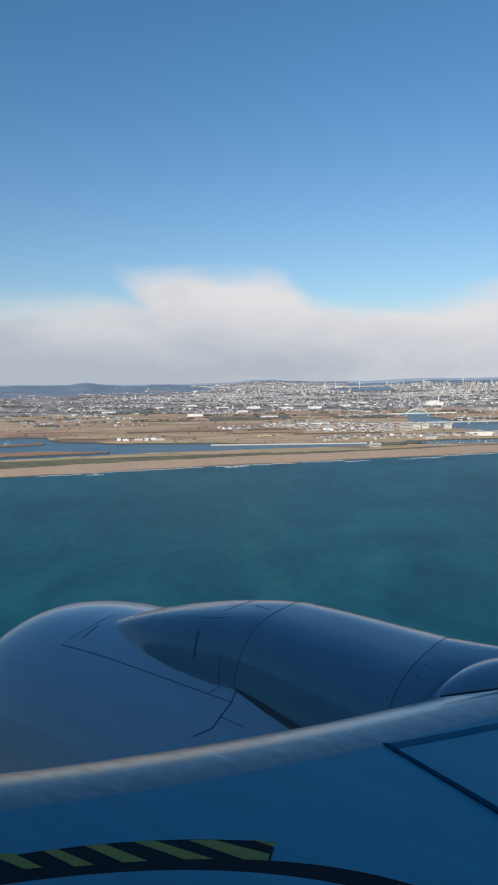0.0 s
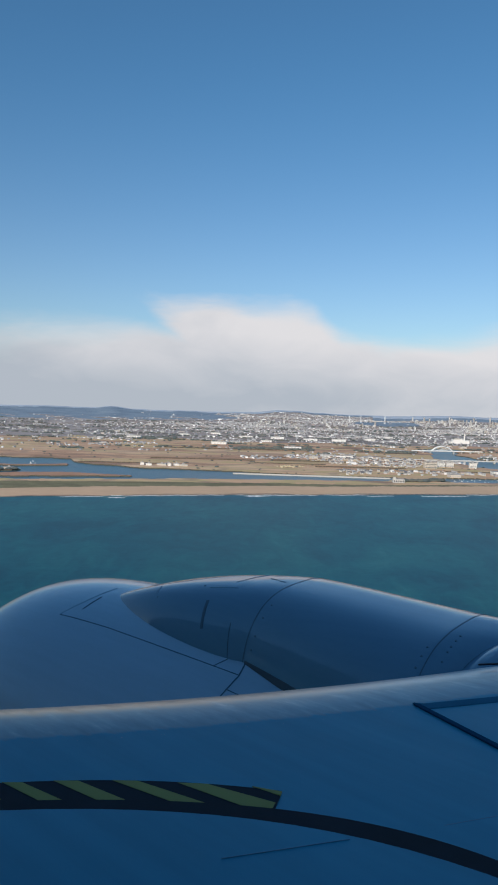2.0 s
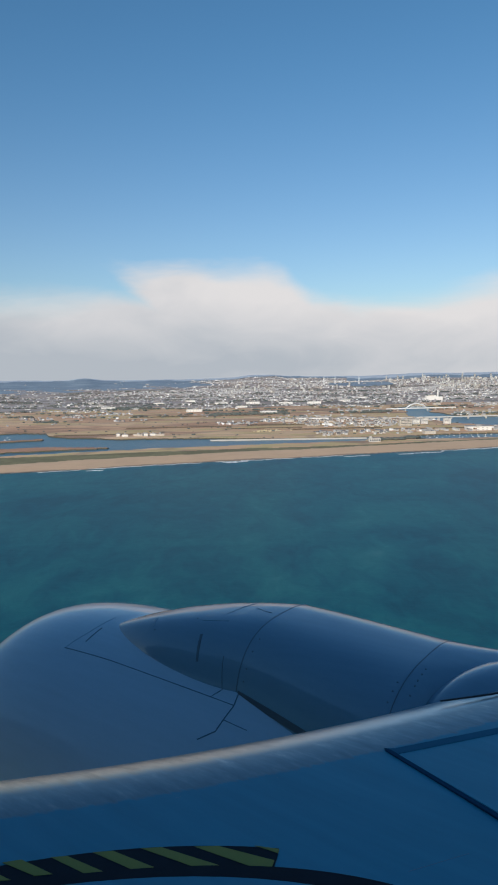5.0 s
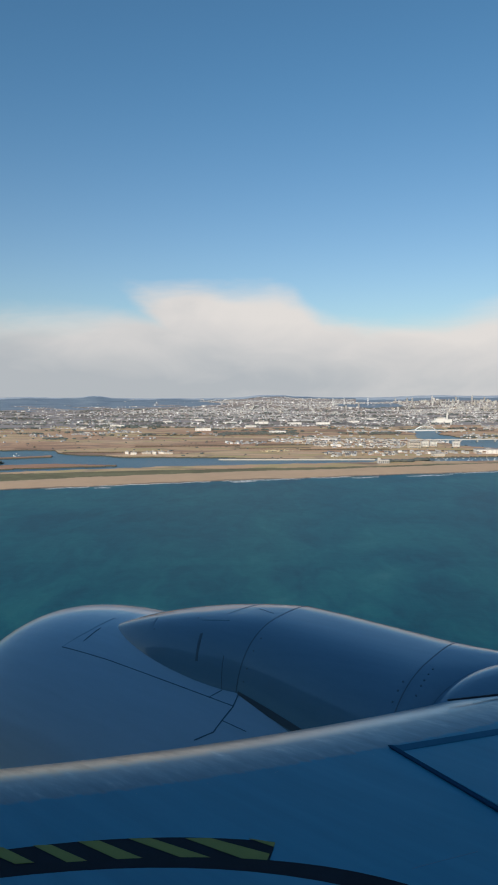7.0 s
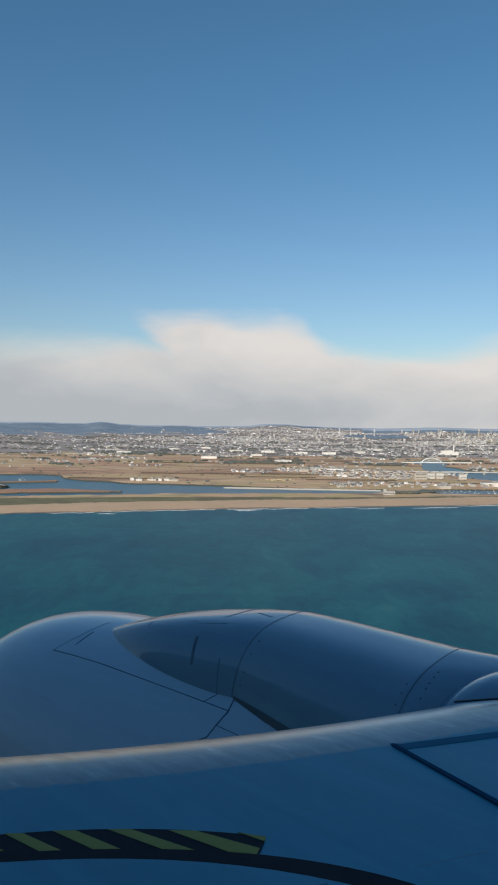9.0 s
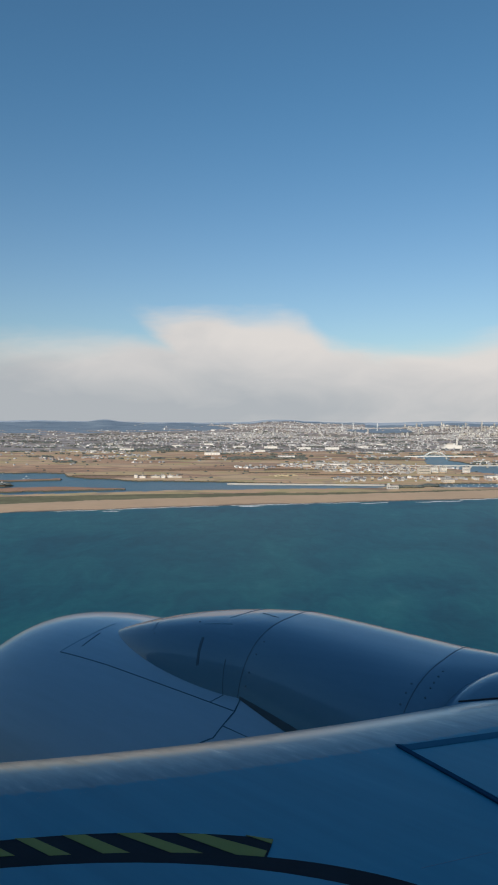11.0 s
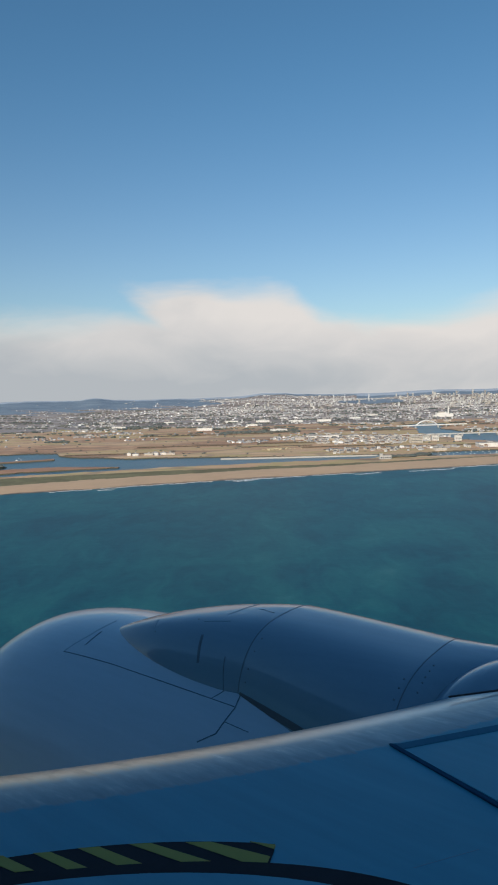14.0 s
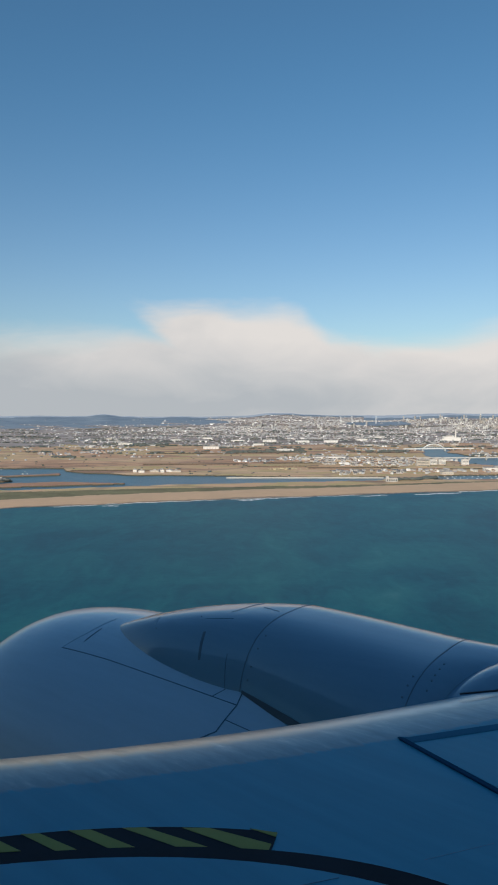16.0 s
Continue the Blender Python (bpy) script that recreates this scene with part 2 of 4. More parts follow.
def fields(N, co):
    big, rim = plots(N, co, 250, 85, -9)
    small = plots(N, co, 70, 24, -6)[0]
    n = N.noise(N.mapping(co, (0.006, 0.018, 1)), 1.0, 5, 0.6)
    k = N.math("ADD", N.math("MULTIPLY", big, 0.52), N.math("MULTIPLY", small, 0.26))
    k = N.math("ADD", k, N.math("MULTIPLY", n, 0.34))
    soil = N.ramp(k, [(0.16, (0.23, 0.145, 0.10)), (0.34, (0.45, 0.27, 0.175)), (0.52, (0.61, 0.395, 0.25)), (0.66, (0.46, 0.37, 0.18)), (0.80, (0.66, 0.455, 0.295)), (0.96, (0.36, 0.235, 0.165))])
    return N.mix(N.range(rim, 0.015, 0.06, 0.5, 0.0), soil, (0.29, 0.21, 0.165))


def town_soil(N, co):
    big = plots(N, co, 130, 75, 6)[0]
    n = N.noise(N.mapping(co, (0.010, 0.022, 1)), 1.0, 6, 0.65)
    k = N.math("ADD", N.math("MULTIPLY", big, 0.5), N.math("MULTIPLY", n, 0.6))
    return N.ramp(k, [(0.22, (0.12, 0.12, 0.115)), (0.38, (0.25, 0.215, 0.195)), (0.55, (0.35, 0.30, 0.275)), (0.70, (0.30, 0.275, 0.275)), (0.88, (0.45, 0.405, 0.385))])


def hazy_forest(N, co):
    # tree tones carry the blue-grey of distance haze in their colour
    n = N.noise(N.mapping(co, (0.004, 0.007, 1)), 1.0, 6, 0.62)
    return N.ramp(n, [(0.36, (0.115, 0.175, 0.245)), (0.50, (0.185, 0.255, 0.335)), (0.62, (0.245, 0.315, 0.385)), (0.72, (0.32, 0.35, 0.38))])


LAND = [
    material("dry_field", fields, 0.95),
    material("beach_sand", varied((0.56, 0.39, 0.258), 0.25, 0.01, 0.06), 0.95),
    material("dune_grass", varied((0.17, 0.16, 0.085), 0.5, 0.02), 0.95),
    material("marsh_reed", varied((0.40, 0.225, 0.145), 0.3, 0.02), 0.95),
    material("town_ground", town_soil, 0.95),
    material("hazy_wooded_hill", hazy_forest, 0.95),
    material("river_bed", varied((0.10, 0.09, 0.06), 0.2, 0.02), 0.95),
    material("wet_sand", varied((0.30, 0.205, 0.135), 0.2, 0.02), 0.6),
    # pale blue of distance haze is put into the ridge's colour
    material("hazy_far_ridge", varied((0.43, 0.50, 0.59), 0.16, 0.003, 0.02), 0.95),
]


# ---------------------------------------------------------------- mesh helpers
def mesh_object(name, verts, faces, mats, parent=None, label="", smooth=False, indices=None):
    me = bpy.data.meshes.new(name)
    me.from_pydata([tuple(v) for v in verts], [], [tuple(f) for f in faces])
    for m in (mats if isinstance(mats, (list, tuple)) else [mats]):
        me.materials.append(m)
    if smooth:
        me.polygons.foreach_set("use_smooth", [True] * len(me.polygons))
    if indices is not None:
        me.polygons.foreach_set("material_index", indices)
    me.update()
    ob = new(name, me)
    if parent:
        ob.parent = parent
    return tagged(ob, label)


def grid_faces(n, m, wrap=False):
    return [(i * m + j, i * m + (j + 1) % m, (i + 1) * m + (j + 1) % m, (i + 1) * m + j)
            for i in range(n - 1) for j in range(m if wrap else m - 1)]


def part(name, bm, mat, parent, label="", smooth=False):
    me = bpy.data.meshes.new(name)
    bmesh.ops.recalc_face_normals(bm, faces=bm.faces)
    bm.to_mesh(me)
    bm.free()
    me.materials.append(mat)
    if smooth:
        me.polygons.foreach_set("use_smooth", [True] * len(me.polygons))
    ob = new(name, me)
    ob.parent = parent
    return tagged(ob, label)


def add_box(bm, x0, x1, y0, y1, z0, z1, bevel=0.0):
    geo = bmesh.ops.create_cube(bm, size=1.0, matrix=Matrix.Translation(((x0 + x1) / 2, (y0 + y1) / 2, (z0 + z1) / 2))
                                @ Matrix.Diagonal((x1 - x0, y1 - y0, z1 - z0, 1)))
    if bevel:
        edges = list({e for v in geo["verts"] for e in v.link_edges})
        bmesh.ops.bevel(bm, geom=edges, offset=bevel, segments=2, affect="EDGES")


def add_bar(bm, a, b, r, sides=6, r2=None):
    a, b = Vector(a), Vector(b)
    d = b - a
    bmesh.ops.create_cone(bm, cap_ends=True, segments=sides, radius1=r, radius2=r if r2 is None else r2, depth=d.length,
                          matrix=Matrix.Translation((a + b) / 2) @ d.to_track_quat("Z", "Y").to_matrix().to_4x4())


def empty(name, m, label, category, group=""):
    e = new(name)
    e.matrix_world = m
    return tagged(e, label, category, group)


# ---------------------------------------------------------------- ground and water
def shore(x):
    """Where the sea meets the beach."""
    return 1060 + 0.195 * x + 0.00003 * x * x - 0.0002 * np.minimum(x, 0) ** 2


def ease(t):
    t = np.clip(t, 0, 1)
    return t * t * (3 - 2 * t)


def inside(poly, x, y):
    hit = np.zeros(x.shape, bool)
    for (x0, y0), (x1, y1) in zip(poly, poly[1:] + poly[:1]):
        if y0 != y1:
            hit ^= ((y0 > y) != (y1 > y)) & (x < (x1 - x0) * (y - y0) / (y1 - y0) + x0)
    return hit


def wobble(x, y, size, seed=0.0):
    """A cheap smooth noise of about -1 to 1."""
    a = x / size + seed
    b = y / size - seed
    return (np.sin(1.7 * a + 2.1 * np.sin(0.9 * b + seed)) + np.sin(2.3 * b + 1.3 * np.sin(1.4 * a)) + 0.6 * np.sin(4.1 * a + 3.3 * b)) / 2.6


LAGOON = [(-657, 1106), (-534, 1164), (-440, 1176), (-343, 1188), (-232, 1212), (-147, 1233), (-43, 1251), (63, 1264), (161, 1278), (247, 1283), (265, 1351), (171, 1351), (-1, 1362), (-48, 1394), (-178, 1394), (-283, 1416), (-370, 1451), (-431, 1513), (-459, 1566), (-510, 1580), (-588, 1573), (-738, 1609), (-939, 1580)]
RIVER = [(480, 2185), (525, 2107), (480, 1883), (494, 1770), (526, 1639), (583, 1559), (649, 1475), (691, 1362), (679, 1180), (645, 941), (910, 1120), (879, 1283), (841, 1553), (763, 1735), (675, 1806), (611, 1853), (580, 1989), (624, 2159), (671, 2269), (579, 2284)]
HARBOUR = [(347, 1292), (486, 1301), (553, 1283), (659, 1180), (677, 1212), (606, 1351), (515, 1377), (417, 1372), (365, 1362)]
BARS = [[(-720, 1212), (-476, 1273), (-350, 1287), (-243, 1269), (-243, 1255), (-355, 1229), (-453, 1212), (-683, 1149)], [(-785, 1321), (-583, 1372), (-499, 1399), (-415, 1416), (-435, 1463), (-468, 1451), (-529, 1416), (-644, 1405), (-809, 1362)],
        [(-478, 1312), (-560, 1285), (-680, 1235), (-800, 1180), (-800, 1230), (-690, 1275), (-600, 1310), (-520, 1330)]]


def zones(x, y):
    """Height and kind of ground at places given as arrays."""
    q = y - shore(x) + 5 * wobble(x, y, 60)
    d = np.hypot(x, y)
    az = np.arctan2(x, y)
    wx, wy = x + 9 * wobble(x, y, 45, 3.0), y + 12 * wobble(x, y, 60, 5.0)
    wet = inside(LAGOON, wx, wy) | inside(RIVER, wx, wy) | inside(HARBOUR, x, y)
    for bar in BARS:
        wet &= ~inside(bar, wx, wy)
    red = np.zeros(x.shape, bool)
    for bar in BARS:
        red |= inside(bar, wx, wy)
    top = 62 + 8 * np.exp(-((az - 0.055) / 0.07) ** 2) + 11 * np.exp(-((az - 0.048) / 0.016) ** 2) + 8 * np.exp(-((az - 0.022) / 0.014) ** 2) + 15 * np.exp(-((az + 0.225) / 0.018) ** 2) + 6 * np.exp(-((az - 0.01) / 0.03) ** 2) \
        + 16 * ease((-0.12 - az) / 0.2) + 12 * ease((az - 0.18) / 0.1) + 2.5 * wobble(az * 1000, az * 300, 22)
    z = 2.2 + top * ease((d - 3300) / 1650) + (5 * wobble(x * 0.7, y, 330, 2.2) + 2.5 * wobble(x, y, 120, 7.1)) * ease((d - 3500) / 700) * ease((4900 - d) / 300)
    z = np.where(q < 120, 2.2 * np.clip(q / 60, -3, 1), z)
    z = np.where(wet, -2.5, z)
    kind = np.zeros(x.shape, int)
    town = 0.35 * wobble(x, y, 420, 1.0) + 0.3 * wobble(x, y, 130, 2.0)
    kind = np.where((y + 330 * town > 2420) & (d > 2000), 4, kind)
    town = town + 0.55 * wobble(x * 0.35, y * 0.8, 34, 6.1)
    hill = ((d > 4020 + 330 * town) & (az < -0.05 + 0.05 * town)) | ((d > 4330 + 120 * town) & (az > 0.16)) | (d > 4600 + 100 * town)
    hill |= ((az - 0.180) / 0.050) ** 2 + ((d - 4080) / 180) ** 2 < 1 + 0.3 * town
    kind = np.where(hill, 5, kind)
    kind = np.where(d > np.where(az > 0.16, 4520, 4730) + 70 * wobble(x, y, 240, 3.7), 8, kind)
    kind = np.where((q < 96 + 8 * wobble(x, y, 90, 8.0)), 1, kind)
    kind = np.where((q < 9 + 5 * wobble(x, y, 50, 4.0)), 7, kind)
    kind = np.where((q >= 92 + 6 * wobble(x, y, 35, 2.0)) & (q < 112 + np.clip(24 - 0.11 * x, -4, 84) + 6 * wobble(x, y, 40)), 2, kind)
    kind = np.where(red, 3, kind)
    kind = np.where(wet | (q < 0), 6, kind)
    return z, kind


def build_ground():
    rows = 150 * 1180 / np.concatenate([np.arange(202, 60, -0.6), np.arange(60, 35.6, -0.25)])
    rows = np.concatenate([rows, np.linspace(rows[-1], 4985, 6)[1:]])
    cols = np.linspace(-0.86, 0.86, 1000)
    D, S = np.meshgrid(rows, cols, indexing="ij")
    X, Y = D * np.sin(S), D * np.cos(S)
    Z, K = zones(X, Y)
    n, m = D.shape
    f = grid_faces(n, m)
    k = K[:-1, :-1].ravel()
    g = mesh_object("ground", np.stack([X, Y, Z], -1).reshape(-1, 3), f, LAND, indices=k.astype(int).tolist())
    tagged(g, "flat coastal plain of tan fields, sand beach, marsh and low wooded hills", "ground", kind="structure")
    bm = bmesh.new()
    bmesh.ops.create_grid(bm, x_segments=24, y_segments=24, size=20000)
    w = part("water", bm, SEA, None, "teal sea with faint wind patches, running into lagoon and river")
    tagged(w, category="sea", kind="structure")
    xs = np.linspace(-1500, 1300, 60)
    verts = [(x, shore(x) + 70, 0.3) for x in xs] + [(x, 2500, 0.3) for x in xs]
    n = len(xs)
    c = mesh_object("water_inland", verts, [(i, i + 1, n + i + 1, n + i) for i in range(n - 1)], CALM, None, "calm blue water of the lagoon and river")
    tagged(c, category="lagoon", kind="structure")


build_ground()


# ---------------------------------------------------------------- airliner: x runs aft, y outboard, z up from the window
airliner = empty("airliner", pose(0, 0, 150, 0, 0, -38), "grey-painted jet airliner in flight, engine and wing root in shade", "airliner")


SC = 1.12      # size of the engine and its fairing


def cowl(a, th, out=0.0):
    """Engine cowling: a point by its station and the angle round its axis."""
    lip = min(max((a + 4.53) / 1.174, 0), 1)
    r = 1.292 * (0.80 + 0.20 * math.sqrt(max(0, 1 - (1 - lip) ** 2))) - 0.037 * max(0, (a + 3.356) / 2.5) ** 2 + out
    return (SC * a, SC * (3.07 + r * math.cos(th)), SC * (-2.859 + r * math.sin(th)))


def pylon(a, th, out=0.0):
    """Pylon fairing over the engine; th runs 0 to 180 degrees over its back."""
    oc = float(np.interp(a, [-3.731, -2.24, -1.23, -0.75, 1.4], [2.969, 3.213, 3.056, 3.40, 3.50]))
    top = float(np.polyval([0.03874, 0.19025, 0.33772, -1.06642], min(a, -0.55))) - 0.07 * min(max((a + 1.23) / 0.48, 0), 1)
    k = min(max((-2.3 - a) / 1.431, 0), 1)
    w = 0.507 * float(np.interp(a, [-2.24, -1.23, -0.75, 1.4], [1, 1.141, 0.50, 0.35])) * max(0, 1 - k ** 1.45) ** 0.70 + out
    cx, sz = math.cos(th), math.sin(th)
    e = 2 / 2.855
    return (SC * a, SC * (oc + w * math.copysign(abs(cx) ** e, cx)), SC * (top - 0.55 + (0.55 + out) * abs(sz) ** e))


def strip(name, surf, path, width, mat, parent, lift=0.0022, steps=20):
    """A thin raised strip along a path of (station, degrees) on a surface."""
    pts = []
    for (a0, t0), (a1, t1) in zip(path, path[1:]):
        for i in range(steps):
            f = i / steps
            pts.append((a0 + f * (a1 - a0), t0 + f * (t1 - t0)))
    pts.append(path[-1])
    verts = []
    for i, (a, t) in enumerate(pts):
        p = Vector(surf(a, radians(t), lift))
        q = Vector(surf(*(pts[i + 1][0], radians(pts[i + 1][1])), lift)) if i + 1 < len(pts) else None
        if q is None:
            q, p0 = p, Vector(surf(pts[i - 1][0], radians(pts[i - 1][1]), lift))
            d = (q - p0)
        else:
            d = q - p
        e = 1e-3
        nrm = (Vector(surf(a + e, radians(t), lift)) - p).cross(Vector(surf(a, radians(t) + e, lift)) - p)
        side = d.cross(nrm).normalized() * width / 2
        nrm = nrm.normalized() * 0.006 * (1 if nrm.z > 0 else -1)
        verts += [p + side - nrm, p + side, p - side, p - side - nrm]
    faces = [(4 * i + j, 4 * i + j + 1, 4 * i + j + 5, 4 * i + j + 4) for i in range(len(pts) - 1) for j in range(3)]
    return mesh_object(name, verts, faces, mat, parent)


def build_engine():
    # cowling with its rounded lip and the dark intake behind it
    st = [-4.53 + 3.9 * (i / 70) ** 1.8 for i in range(71)]
    m = 112
    ring = [[cowl(a, 2 * math.pi * j / m) for j in range(m)] for a in st]
    inner = []
    for a, k in ((-4.56, 0.97), (-4.53, 0.93), (-4.40, 0.90), (-4.0, 0.89)):
        inner.append([(SC * a, SC * 3.07 + (y - SC * 3.07) * k, -SC * 2.859 + (z + SC * 2.859) * k) for _, y, z in ring[0]])
    rows = inner[::-1] + ring
    verts = [p for r in rows for p in r]
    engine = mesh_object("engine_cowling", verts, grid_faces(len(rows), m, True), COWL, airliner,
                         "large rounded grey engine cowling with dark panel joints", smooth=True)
    bm = bmesh.new()
    bmesh.ops.create_circle(bm, cap_ends=True, segments=64, radius=0.90 * SC, matrix=Matrix.Translation((-4.0 * SC, 3.07 * SC, -2.859 * SC)) @ Matrix.Rotation(radians(90), 4, "Y"))
    part("intake_disc", bm, SEAM, engine)
    strip("panel_joint", cowl, [(-3.648, 111.3), (-3.2, 110.2), (-2.187, 109.8)], 0.0046, SEAM, engine)
    strip("panel_joint", cowl, [(-3.648, 111.3), (-3.604, 102.4), (-3.60, 92)], 0.0024, COWL_JOINT, engine)
    strip("panel_joint", cowl, [(-2.26, 121.5), (-2.187, 118), (-2.187, 110), (-2.222, 105.4)], 0.0066, SEAM, engine)
    strip("panel_joint", cowl, [(-2.187, 114.5), (-2.02, 114.8)], 0.0036, SEAM, engine)
    strip("panel_joint", cowl, [(-2.361, 110.0), (-2.327, 106.5)], 0.004, SEAM, engine)
    strip("latch_slot", cowl, [(-3.535, 106.9), (-3.558, 99.4)], 0.0085, SEAM, engine)

    # pylon fairing: rounded back and straight flanks that run down into the cowling
    st = sorted([-3.731 + 5.1 * (i / 110) ** 1.5 for i in range(111)] + [-2.24, -1.23, -0.75])
    rows = []
    for a in st:
        sec = [pylon(a, math.pi * j / 64) for j in range(65)]
        low = [(x, y, z - d) for d in (0.9, 0.45) for x, y, z in (sec[0],)]
        low2 = [(x, y, z - d) for d in (0.45, 0.9) for x, y, z in (sec[-1],)]
        rows.append(low + sec + low2)
    verts = [p for r in rows for p in r]
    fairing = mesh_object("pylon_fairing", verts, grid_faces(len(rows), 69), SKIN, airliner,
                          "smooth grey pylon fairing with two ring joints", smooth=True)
    strip("ring_joint", pylon, [(-2.24, 172), (-2.24, 55)], 0.0066, SEAM, fairing, lift=0.0012, steps=150)
    strip("ring_joint", pylon, [(-1.23, 170), (-1.23, 55)], 0.0042, SEAM, fairing, lift=0.0012, steps=150)
    strip("panel_joint", pylon, [(-2.332, 163), (-2.359, 147.6), (-2.37, 140)], 0.0026, SEAM, fairing)
    strip("drain_slot", pylon, [(-2.602, 123.4), (-2.549, 147.6)], 0.019, SEAM, fairing)
    strip("edge_seal", pylon, [(-2.225, 164), (-1.983, 165.4), (-1.50, 168.2)], 0.044, BROWN, fairing)
    strip("panel_joint", pylon, [(-2.679, 107.2), (-2.496, 105.2)], 0.0024, JOINT, fairing)
    strip("panel_joint", pylon, [(-3.102, 101.1), (-3.059, 115.3)], 0.007, JOINT, fairing)
    strip("panel_joint", pylon, [(-2.442, 89.0), (-2.303, 91.0)], 0.005, JOINT, fairing)
    strip("panel_joint", pylon, [(-2.576, 96.0), (-2.523, 80)], 0.0026, JOINT, fairing)
    # fasteners beside the ring joints
    bm = bmesh.new()
    bmesh.ops.create_cone(bm, cap_ends=True, segments=8, radius1=0.0062, radius2=0.0048, depth=0.003)
    first = part("fastener", bm, RIVET, fairing)
    spots = [(-1.262, t) for t in (114, 121, 129, 138, 147)] + [(-1.185, t) for t in (101, 106, 111.5, 116, 123.5)] + \
            [(-2.19, t) for t in (120, 132, 146, 155)] + [(-2.74, 104), (-3.02, 121)]
    for i, (a, t) in enumerate(spots):
        p = Vector(pylon(a, radians(t), 0.002))
        e = 1e-3
        nrm = (Vector(pylon(a + e, radians(t))) - Vector(pylon(a, radians(t)))).cross(Vector(pylon(a, radians(t) + e)) - Vector(pylon(a, radians(t))))
        nrm = -nrm if nrm.y > 0 and nrm.z < 0 else nrm
        o = first if i == 0 else first.copy()
        if i:
            scene.collection.objects.link(o)
        o.matrix_local = Matrix.Translation(p) @ nrm.to_track_quat("Z", "Y").to_matrix().to_4x4()

    # small blister where the pylon meets the wing
    bm = bmesh.new()
    bmesh.ops.create_uvsphere(bm, u_segments=48, v_segments=24, radius=1.0, matrix=Matrix.Translation((-1.009, 3.425, -1.618)) @ Matrix.Rotation(1.217, 4, "Z") @ Matrix.Diagonal((0.51, 0.234, 0.209, 1)))
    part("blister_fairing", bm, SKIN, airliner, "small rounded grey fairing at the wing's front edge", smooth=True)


SWEEP = math.atan2(1.297, 1.758)
ALONG = Vector((math.sin(SWEEP), math.cos(SWEEP), 0))
AFT = Vector((math.cos(SWEEP), -math.sin(SWEEP), 0))
NOSE = Vector((-2.317, 1.385, 0))
WING_Z = -1.417


def wing_section():
    """Distance aft of the front edge and height, over nose and upper side."""
    a, b = 0.42, 0.17
    sec = [(0.318 + a * math.cos(t), WING_Z - b + b * math.sin(t)) for t in np.linspace(radians(265), radians(90), 40)]
    return sec


def bow(s):
    """How far the front edge curves forward towards the wing root and the pylon."""
    u = min(max(s - 1.0, -1.6), 1.4)
    return 0.05 * u * u


def wing_piece(name, sec, p0, p1, mat, label="", steps=2):
    """A stretch of wing swept along the front edge."""
    rows = []
    for i in range(steps):
        s0 = p0 + (p1 - p0) * i / (steps - 1)
        o = NOSE + ALONG * s0 - AFT * bow(s0)
        rows.append([(o + AFT * s)[:2] + (z,) for s, z in sec])
    verts = [Vector(p) for r in rows for p in r]
    return mesh_object(name, verts, grid_faces(steps, len(sec)), mat, airliner, label, smooth=True)


def arc(co, a):
    return float(np.polyval(co, a))


STRIPE_TOP = [0.1156, 0.1009, 0.3151, 2.0636]
ARC_OUT = [-0.0766, -0.6719, -0.6407, 1.5842]
ARC_IN = [0.0257, -0.3015, -0.2272, 1.6577]


def band(name, lower, upper, a0, a1, z, mat, parent, label="", n=40, depth=0.012):
    """A flat curved strip on the wing between two plan curves."""
    verts, faces = [], []
    for i in range(n + 1):
        a = a0 + (a1 - a0) * i / n
        lo, up = lower(a), upper(a)
        verts += [(a, lo, z - depth), (a, lo, z), (a, up, z), (a, up, z - depth)]
    for i in range(n):
        for j in range(3):
            faces.append((4 * i + j, 4 * i + j + 1, 4 * i + j + 5, 4 * i + j + 4))
    return mesh_object(name, verts, faces, mat, parent, label)


def slab(name, pts, z, mat, parent, depth=0.01, label=""):
    n = len(pts)
    verts = [(a, o, z) for a, o in pts] + [(a, o, z - depth) for a, o in pts]
    faces = [tuple(range(n))] + [(i, n + i, n + (i + 1) % n, (i + 1) % n) for i in range(n)]
    return mesh_object(name, verts, faces, mat, parent, label)


